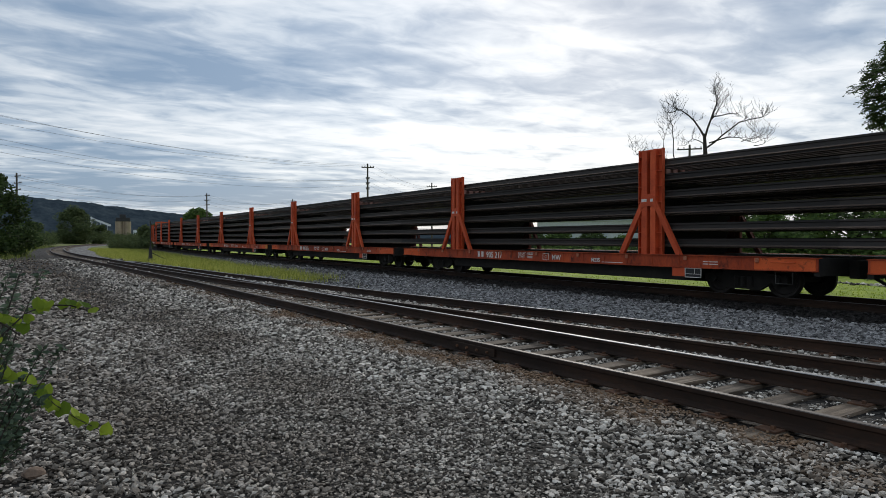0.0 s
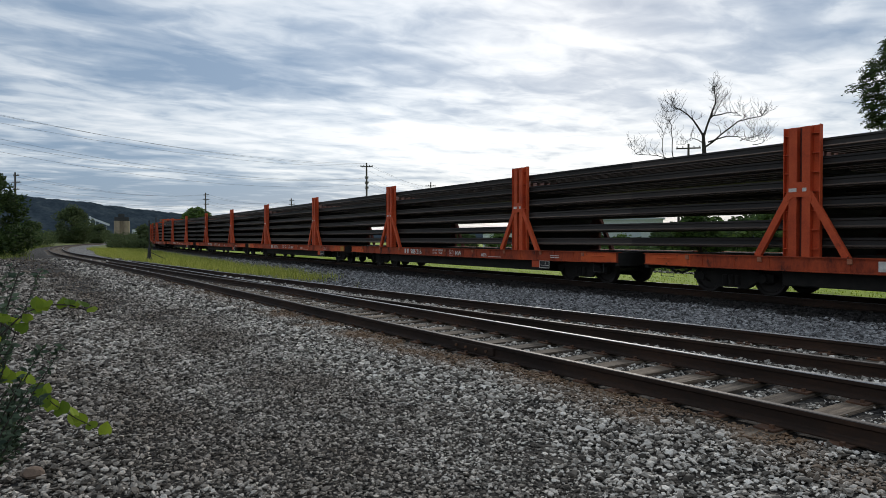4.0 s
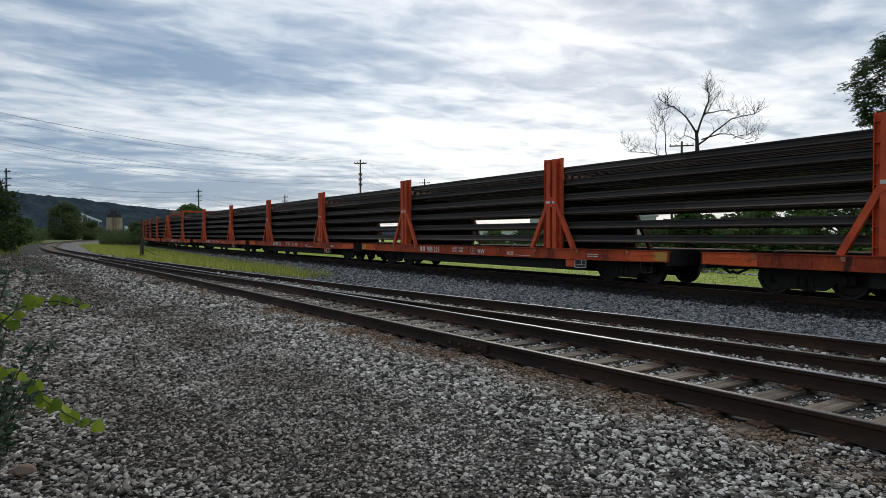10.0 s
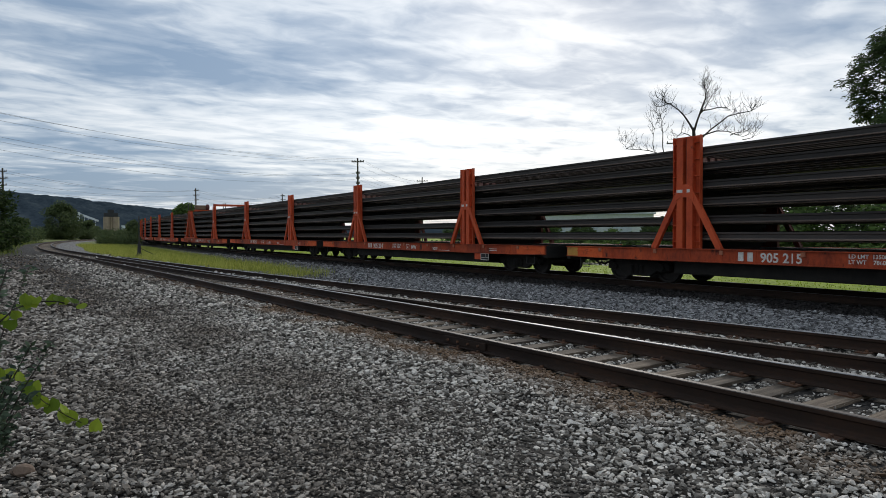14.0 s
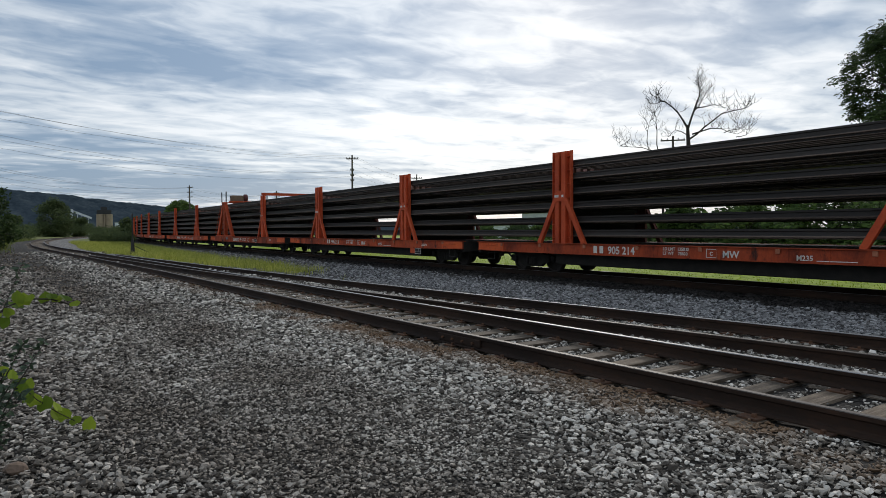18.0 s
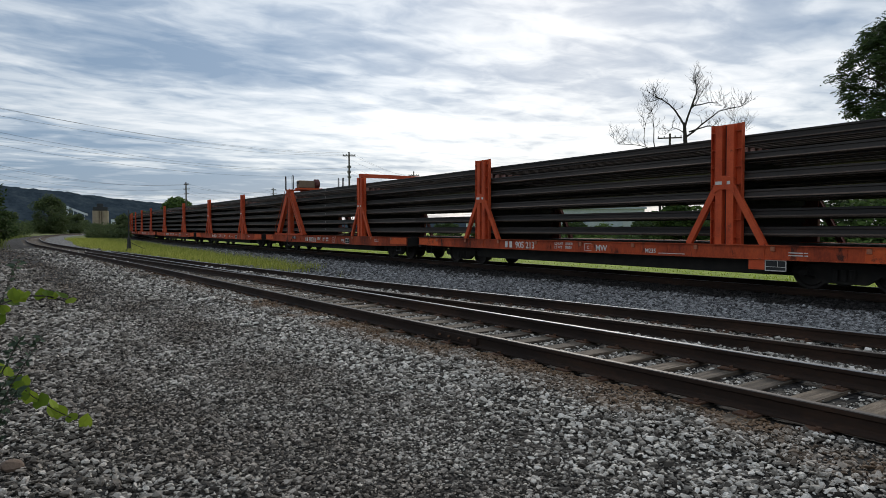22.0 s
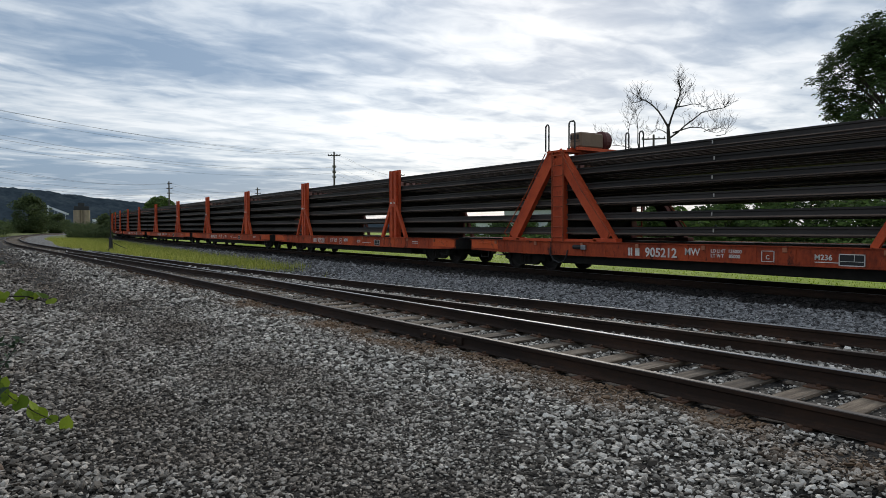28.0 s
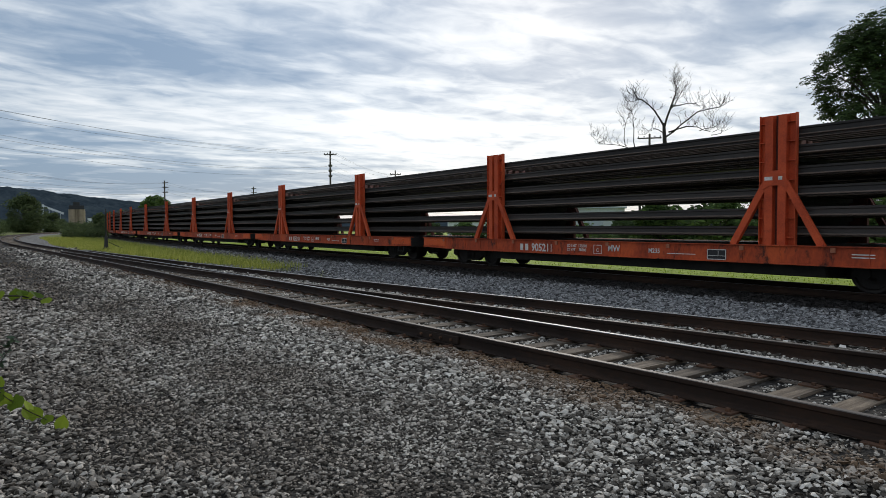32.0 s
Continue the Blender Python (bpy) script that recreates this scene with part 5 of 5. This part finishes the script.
def build_dead_tree():
    """Leafless tree: a short fork of long limbs, each with bare upward twigs, and a thin second stem beside it."""
    rng = random.Random(77)
    x, y = at(53.05, 45)
    thing = new("dead_tree")
    thing.matrix_basis = pose(x, y, land(x, y) - 0.1)
    tagged(thing, "bare dead tree with forking grey branches", "tree")
    right = Vector((math.cos(radians(53.05)), -math.sin(radians(53.05)), 0))
    deep = Vector((math.sin(radians(53.05)), math.cos(radians(53.05)), 0))
    bm = bmesh.new()
    tube(bm, [(0, 0, 0), (0.08, 0, 3.0), right * 0.06 + Vector((0, 0, 6.6)), right * -0.04 + Vector((0, 0, 8.5))], [0.25, 0.20, 0.15, 0.09], 8)
    part("trunk", bm, DEAD_WOOD, thing)
    limbs, twigs = bmesh.new(), bmesh.new()

    def twig(p, d, length, r, level):
        pts, rad = [p], [r]
        for i in range(3):
            d = (d + Vector((rng.uniform(-0.3, 0.3), rng.uniform(-0.3, 0.3), rng.uniform(-0.05, 0.25)))).normalized()
            p = p + d * length / 3
            pts.append(p)
            rad.append(r * (1 - 0.28 * (i + 1)))
        tube(twigs, pts, rad, 4, False)
        if level < 3:
            for i in range(1, 4):
                if rng.random() < 0.92:
                    s = right * rng.gauss(0, 0.8) + deep * rng.gauss(0, 0.6) + Vector((0, 0, rng.uniform(0.1, 1.0)))
                    twig(pts[i], (d * 0.6 + s).normalized(), length * rng.uniform(0.45, 0.75), max(r * 0.6, 0.008), level + 1)

    def limb(r, back, places):
        """A limb through (right, up) places, leaning back or forward by degrees."""
        pts = [right * u + deep * (back * i) + Vector((0, 0, w - 0.10 * max(w - 8.0, 0.0))) for i, (u, w) in enumerate(places)]
        fine = []
        for a, b in zip(pts, pts[1:]):
            fine += [a, a.lerp(b, 0.5) + Vector((rng.uniform(-0.06, 0.06), rng.uniform(-0.06, 0.06), rng.uniform(-0.05, 0.07)))]
        fine.append(pts[-1])
        m = len(fine) - 1
        tube(limbs, fine, [0.72 * r * (1 - 0.8 * i / m) for i in range(m + 1)], 6, False)
        for i in range(2, m + 1):
            for _ in range(3 if i > m // 2 else 2):
                d = (fine[i] - fine[i - 1]).normalized()
                s = right * rng.gauss(0, 0.9) + deep * rng.gauss(0, 0.6) + Vector((0, 0, rng.uniform(-0.1, 0.9)))
                twig(fine[i], (d * 0.5 + s).normalized(), rng.uniform(0.4, 0.9), max(r * 0.20, 0.012), 1)

    limb(0.095, 0.2, [(-0.02, 8.3), (-0.62, 9.5), (-1.4, 10.35), (-1.95, 10.75)])
    limb(0.040, -0.1, [(-1.4, 10.35), (-1.85, 10.2), (-2.25, 10.15)])
    limb(0.100, -0.2, [(0.0, 8.3), (0.34, 9.5), (0.64, 10.4), (0.68, 10.95), (0.48, 11.25)])
    limb(0.055, 0.3, [(0.34, 9.5), (0.75, 10.2), (1.10, 10.95)])
    limb(0.090, 0.25, [(0.08, 7.6), (0.98, 8.4), (1.98, 9.3), (3.30, 9.6), (3.50, 9.9)])
    limb(0.060, -0.3, [(0.5, 9.7), (1.4, 9.8), (2.1, 9.5)])
    limb(0.070, -0.2, [(0.25, 7.9), (1.3, 8.2), (1.95, 8.1), (2.8, 7.7)])
    limb(0.045, 0.2, [(2.1, 7.9), (2.85, 8.1), (2.95, 8.9)])
    limb(0.040, 0.1, [(2.8, 7.6), (3.35, 7.7), (3.55, 8.2)])
    limb(0.050, 0.3, [(-0.1, 7.9), (-0.75, 8.3), (-1.2, 7.9)])
    # thin second stem and its low bough
    tube(limbs, [right * -1.4 + Vector((0, 0, 0)), right * -1.5 + Vector((0, 0, 4.0)), right * -1.75 + Vector((0, 0, 6.6))], [0.10, 0.08, 0.06], 6, False)
    limb(0.055, 0.1, [(-1.75, 6.6), (-1.88, 8.3), (-1.95, 9.3), (-2.25, 9.8)])
    limb(0.050, 0.2, [(-1.75, 6.6), (-2.2, 7.0), (-3.2, 7.3), (-4.2, 7.45), (-4.3, 7.9)])
    limb(0.040, -0.2, [(-2.4, 7.1), (-2.45, 8.2), (-2.3, 8.9)])
    part("limb", limbs, DEAD_WOOD, thing)
    part("branchwork", twigs, DEAD_WOOD, thing)


def vine_leaf(rng, size):
    """A broad lobed leaf with a fold down its middle."""
    out = [(0, -0.45), (0.40, -0.60), (0.62, -0.18), (0.52, 0.22), (0.30, 0.42), (0, 0.72), (-0.30, 0.42), (-0.52, 0.22), (-0.62, -0.18), (-0.40, -0.60)]
    fold = rng.uniform(0.1, 0.35)
    return [(x * size, y * size, abs(x) * size * fold) for x, y in out] + [(0, -0.05 * size, 0)]


def build_bush():
    """Straggling bush at the yard's edge with a bright climbing vine."""
    rng = random.Random(44)
    bx, by = at(-6.3, 4.0)
    bush = tagged(new("roadside_bush"), "straggling dull green bush at the gravel's edge", "bush")
    bush.matrix_basis = pose(bx, by, 0)
    stems = bmesh.new()
    lv, lf = [], []
    for k in range(95):
        a = rng.uniform(-0.9, 2.6)
        reach = rng.uniform(0.12, 0.46)
        h = rng.uniform(0.55, 1.50)
        p0 = Vector((rng.uniform(-0.25, 0.15), rng.uniform(-0.3, 0.3), 0))
        p2 = p0 + Vector((math.cos(a) * reach, math.sin(a) * reach, h))
        p1 = (p0 + p2) / 2 + Vector((-math.cos(a) * 0.08, -math.sin(a) * 0.08, 0.12))
        pts = [p0.lerp(p1, t / 4).lerp(p1.lerp(p2, t / 4), t / 4) for t in range(5)]
        tube(stems, pts, [0.006, 0.005, 0.004, 0.003, 0.002], 5, False)
        for t in range(130):
            u = rng.uniform(0.15, 1.0)
            c = p0.lerp(p1, u).lerp(p1.lerp(p2, u), u)
            d = Vector((rng.gauss(0, 1), rng.gauss(0, 1), rng.gauss(0.2, 0.5))).normalized()
            w = d.orthogonal().normalized()
            ln = rng.uniform(0.022, 0.055)
            i = len(lv)
            lv += [c, c + d * ln * 0.5 + w * ln * 0.22, c + d * ln, c + d * ln * 0.5 - w * ln * 0.22]
            lf.append((i, i + 1, i + 2, i + 3))
    part("stem", stems, BARK, bush)
    part("foliage", joined("foliage", lv, lf, DIM_LEAF), parent=bush)

    def run(label, pts, size, count, ground=False):
        o = Vector(pts[0])
        if ground:
            vine = tagged(new("trailing_vine"), label, "vine")
            vine.matrix_basis = pose(*pts[0])
        else:
            o = Vector((bx, by, 0))
            vine = bush
        path = [Vector(p) - o for p in pts]
        bm = bmesh.new()
        tube(bm, path, 0.0035, 5, False)
        shoot = part("shoot", bm, BARK, vine, label)
        for k in range(count):
            u = (k + 0.5) / count * (len(path) - 1)
            i = min(int(u), len(path) - 2)
            c = path[i].lerp(path[i + 1], u - i) + Vector((rng.uniform(-0.03, 0.03), rng.uniform(-0.04, 0.04), rng.uniform(-0.02, 0.03)))
            bm = bmesh.new()
            vs = [bm.verts.new(p) for p in vine_leaf(rng, size * rng.uniform(0.75, 1.15))]
            for j in range(10):
                bm.faces.new((vs[j], vs[(j + 1) % 10], vs[10]))
            part("leaf", bm, VINE_LEAF, shoot, at=pose(c.x, c.y, c.z, rng.uniform(25, 75), rng.uniform(-30, 30), rng.uniform(-50, 50)))
    d = 3.5

    def spot(h, e, dist):
        x, y = at(h, dist)
        return x, y, 1.6 + dist * math.tan(radians(e))
    run("bright green vine shoot hanging off the bush", [spot(-2.6, -7.4, d), spot(-0.6, -5.4, d), spot(0.8, -4.9, d), spot(2.2, -5.0, d), spot(3.5, -5.5, d)], 0.047, 12)
    run("bright green vine shoot hanging off the bush", [spot(-3.4, -5.2, d), spot(-1.9, -6.2, d), spot(-1.0, -7.0, d)], 0.045, 7)
    run("green vine trailing over the gravel", [spot(-3.0, -8.8, 5.2), spot(-0.95, -10.1, 5.3), spot(0.3, -11.2, 5.5), spot(1.15, -12.2, 5.6), spot(2.6, -13.4, 5.8), spot(4.6, -14.7, 6.0)], 0.088, 17, True)


# ---- poles, wires, far things ----


def utility_pole(label, x, y, top, arms, across, radius=0.16):
    """Wooden pole with crossarms and insulators; arms are heights below the top and half lengths."""
    p = tagged(new("utility_pole"), label, "utility pole", "poles of the power lines")
    p.matrix_basis = pose(x, y, 0, 0, 0, across)
    bm = bmesh.new()
    tube(bm, [(0, 0, -0.3), (0, 0, top * 0.5), (0, 0, top)], [radius, radius * 0.85, radius * 0.65], 10)
    part("shaft", bm, POLE_WOOD, p)
    for drop, half in arms:
        z = top - drop
        arm = part("crossarm", boxes((-half, half, 0.10, 0.22, z - 0.07, z + 0.07)), POLE_WOOD, p, bevel=0.01)
        for x1 in (-half * 0.92, -half * 0.45, half * 0.45, half * 0.92):
            bm = bmesh.new()
            tube(bm, [(x1, 0.16, z + 0.07), (x1, 0.16, z + 0.14), (x1, 0.16, z + 0.24)], [0.03, 0.07, 0.05], 8)
            part("insulator", bm, GREY_STEEL, arm)
    return p


def cable(label, a, b, sag, r=0.010):
    bm = bmesh.new()
    a, b = Vector(a), Vector(b)
    pts = [a.lerp(b, k / 20) - Vector((0, 0, sag * 4 * (k / 20) * (1 - k / 20))) for k in range(21)]
    tube(bm, pts, r, 5)
    tagged(new("power_cable", mesh_of(bm, "power_cable", WIRE)), label, "cable", "cables of the power lines")


def build_lines():
    ax, ay = at(25.1, 93)
    dx, dy = at(30.6, 122)
    ox, oy = -46.0, 38.0
    utility_pole("tall wooden utility pole with crossarms behind the train", ax, ay, 12.0, ((0.5, 0.85), (2.1, 0.24), (2.8, 0.24), (3.5, 0.24)), -28)
    utility_pole("wooden utility pole farther down the line", dx, dy, 11.8, ((0.7, 1.0),), -40)
    utility_pole("wooden utility pole at the yard's far side", ox, oy, 20.0, ((0.5, 1.2), (1.9, 1.2)), -28)
    for off, za, zo, sag in ((-1.1, 11.6, 17.8, 3.9), (0.0, 11.9, 18.0, 3.8), (1.1, 11.6, 18.2, 3.9), (-0.8, 9.9, 19.4, 5.5), (0.8, 9.9, 19.6, 5.5), (0.0, 9.1, 18.9, 5.6)):
        cable("long sagging power cable over the yard", (ax + off * 0.47, ay - off * 0.88, za), (ox + off * 0.47, oy - off * 0.88, zo), sag)
        cable("power cable leading away behind the train", (ax + off * 0.47, ay - off * 0.88, za), (dx + off * 0.6, dy - off * 0.6, za - 0.9), 0.7)
    px, py = at(51.9, 76)
    utility_pole("dark wooden utility pole behind the dead tree", px, py, 11.6, ((0.45, 1.25),), -48, 0.17)
    far = [at(-1.1, 127), at(12.0, 165), at(18.8, 185)]
    for k, ((x, y), top) in enumerate(zip(far, (12.2, 12.2, 12.3))):
        utility_pole("distant utility pole with several crossarms", x, y, top, ((0.5, 0.8), (1.6, 1.0), (2.7, 0.8)), -60, 0.2)
    for (x0, y0), (x1, y1) in zip(far, far[1:]):
        for off, z in ((-0.9, 11.7), (0.9, 11.7), (-0.8, 10.6), (0.8, 9.5)):
            cable("distant dark overhead power cable", (x0 + off, y0, z), (x1 + off, y1, z), 1.4, 0.017)
    x, y = far[0]
    for off, z in ((-0.9, 11.7), (0.9, 10.6)):
        cable("distant dark overhead power cable", (x + off, y, z), (x - 60 + off, y - 35, z + 0.5), 1.2, 0.017)


def build_switch_stand():
    x, y = 6.75, 49.4
    st = tagged(new("switch_stand"), "black cast-iron switch stand with a tall mast", "switch stand")
    st.matrix_basis = pose(x, y, 0.06)
    part("base", boxes((-0.24, 0.24, -0.22, 0.22, 0.0, 0.14)), BLACK, st, bevel=0.02)
    bm = bmesh.new()
    tube(bm, [(0, 0, 0.14), (0, 0, 0.5), (0, 0, 0.85), (0, 0, 1.02)], [0.15, 0.12, 0.10, 0.045], 10)
    part("casting", bm, BLACK, st)
    bm = bmesh.new()
    tube(bm, [(0, 0, 1.0), (0, 0, 2.75)], 0.032, 8)
    part("mast", bm, BLACK, st)
    part("target", boxes((-0.02, 0.02, -0.20, 0.20, 2.35, 2.75)), BLACK, st, "small dark target plate", bevel=0.005)
    bm = bmesh.new()
    tube(bm, [(0.12, 0, 0.55), (0.55, -0.25, 0.30), (0.95, -0.45, 0.12)], 0.022, 6)
    part("throw_lever", bm, BLACK, st)
    part("head_block", boxes((-1.2, 1.9, -0.40, -0.16, -0.14, 0.0), (-1.2, 1.9, 0.16, 0.40, -0.14, 0.0)), DARK_TIE, st, "two dark long ties under the stand", bevel=0.01)


def build_far_buildings():
    x, y = at(5.85, 420)
    silo = tagged(new("grain_silo"), "pair of beige concrete silos with a dark headhouse", "silo")
    silo.matrix_basis = pose(x, y, 0, 0, 0, -6)
    for k in (-1, 1):
        bm = bmesh.new()
        tube(bm, [(k * 2.1, 0, 0), (k * 2.1, 0, 11.4)], 2.0, 24)
        part("cylinder", bm, CONCRETE, silo)
    part("headhouse", boxes((-3.8, 3.6, -1.8, 1.8, 11.4, 13.6), (-1.8, 1.4, -1.4, 1.4, 13.6, 15.4)), DARK_SHEET, silo, "dark corrugated headhouse", bevel=0.1)
    part("stair_shaft", boxes((-0.25, 0.25, -2.1, -1.7, 0, 11.4)), CONCRETE, silo)
    x, y = at(4.3, 430)
    conv = tagged(new("conveyor"), "pale steel conveyor sloping beside the silos", "conveyor")
    conv.matrix_basis = pose(x, y, 0, 0, 0, -5)
    bm = bmesh.new()
    beam(bm, (-4.5, 0, 13.2), (5.2, 0, 9.2), 1.1, 0.9, (0, 1, 0))
    part("gallery", bm, PALE_SHEET, conv)
    part("tower", boxes((-5.4, -4.3, -0.7, 0.7, 0, 14.2)), PALE_SHEET, conv)
    for k in range(4):
        part("leg", boxes((-2 + 1.8 * k, -1.8 + 1.8 * k, -0.2, 0.2, 0, 11.6 - 0.75 * k)), PALE_SHEET, conv)
    x, y = at(6.75, 400)
    shed = tagged(new("shed"), "small pale shed beyond the trees", "shed")
    shed.matrix_basis = pose(x, y, 0)
    part("wall", boxes((-1.2, 1.2, -2, 2, 0, 6.4)), PALE_SHEET, shed)
    part("roof", boxes((-1.4, 1.4, -2.2, 2.2, 6.4, 6.7)), DARK_SHEET, shed)
    # long pale warehouse seen through the load
    x, y = at(44.8, 105)
    hall = tagged(new("warehouse"), "long low warehouse with pale metal walls", "warehouse")
    hall.matrix_basis = pose(x, y, -0.2, 0, 0, -44.8)
    part("wall", boxes((-9.5, 9.5, 0, 12, 0, 4.5)), WALL_SHEET, hall)
    bm = bmesh.new()
    extrude(bm, [(-9.8, 4.5), (9.8, 4.5), (9.8, 4.75), (-9.8, 4.9)], -0.3, 12.3)
    part("roof", bm, GREY_SHEET, hall)
    for k in range(3):
        part("loading_door", boxes((-6.5 + 5 * k, -3.7 + 5 * k, -0.06, -0.01, 0, 2.6)), GREY_SHEET, hall)
    x, y = at(37.0, 120)
    hall = tagged(new("warehouse"), "low white building beyond the meadow", "warehouse")
    hall.matrix_basis = pose(x, y, -0.2, 0, 0, -36)
    part("wall", boxes((-4, 4, 0, 8, 0, 2.6)), PALE_SHEET, hall)
    bm = bmesh.new()
    extrude(bm, [(-4.3, 2.6), (4.3, 2.6), (0, 3.7)], -0.3, 8.3)
    part("roof", bm, GREY_SHEET, hall)


CONCRETE = surface("beige_concrete", [(0.24, 0.19, 0.135), (0.33, 0.265, 0.19)], 0.5, 0.85, 0.0, 0.1)
DARK_SHEET = plain("dark_sheet_metal", (0.018, 0.019, 0.022), 0.6)
PALE_SHEET = plain("pale_sheet_metal", (0.62, 0.66, 0.70), 0.5)
WALL_SHEET = plain("dusty_sheet_metal", (0.42, 0.45, 0.47), 0.6)
GREY_SHEET = plain("grey_sheet_roof", (0.36, 0.40, 0.46), 0.5)


def hill_material():
    # woodland tones with the blue haze of distance mixed into them
    m = surface("hazed_wooded_slope", [(0.018, 0.027, 0.036), (0.034, 0.048, 0.060), (0.055, 0.071, 0.080)], 0.045, 0.95, 0.0, 0.0, 0.22, stretch=(1, 0.16, 1), spec=0.0)
    return m


def build_hill():
    """Long wooded ridge: height by heading, with a bumpy canopy line."""
    heads = np.arange(-70, 60.01, 0.22)
    outs = np.concatenate([np.linspace(700, 1960, 43), [2100, 2600]])
    rise = np.interp(outs, [700, 1000, 1300, 1550, 1700, 1800, 1900, 2100, 2600], [0.0, 0.12, 0.42, 0.75, 0.90, 0.97, 1.0, 0.9, 0.5])
    ridge = np.interp(heads, [-70, -20, -8, -0.6, 3.2, 7.1, 9.9, 13, 18, 25, 40, 60], [4.2, 3.9, 3.5, 3.07, 2.76, 2.28, 2.00, 1.6, 1.0, 0.5, 0.35, 0.3])
    verts = []
    for h, e in zip(heads, ridge):
        top = 1900 * math.tan(radians(float(e)))
        for r, k in zip(outs, rise):
            x, y = at(float(h), float(r))
            z = top * float(k) + 3.2 * k * (noise.noise((x * 0.03, y * 0.02, 0.0)) + 0.9 * noise.noise((x * 0.09, y * 0.03, 4.0)))
            verts.append((x, y, float(z) - 1.0))
    w = len(outs)
    faces = [(j * w + i, (j + 1) * w + i, (j + 1) * w + i + 1, j * w + i + 1) for j in range(len(heads) - 1) for i in range(w - 1)]
    me = joined("wooded_hill", verts, faces, hill_material())
    tagged(new("backdrop_hill", me), "long dark wooded ridge", "hill", kind="structure")


def build_rock():
    x, y = -0.02, 5.2
    rng = random.Random(8)
    bm = bmesh.new()
    bmesh.ops.create_icosphere(bm, subdivisions=2, radius=0.075)
    for v in bm.verts:
        v.co *= 1 + 0.35 * noise.noise(v.co * 14) + rng.uniform(-0.04, 0.04)
        v.co.z *= 0.6
    ob = new("rock", mesh_of(bm, "rock", BROWN_ROCK))
    ob.matrix_basis = pose(x, y, land(x, y) + 0.03)
    tagged(ob, "lone reddish-brown rock lying on the gravel", "rock")


BROWN_ROCK = surface("brown_rock", [(0.10, 0.065, 0.045), (0.20, 0.14, 0.10)], 12.0, 0.9, 0.0, 0.5)
build_rock()
build_hill()
build_far_buildings()
build_lines()
build_switch_stand()
build_trees()
build_undergrowth()
build_dead_tree()
build_bush()
build_grass()
build_stones()


motions()
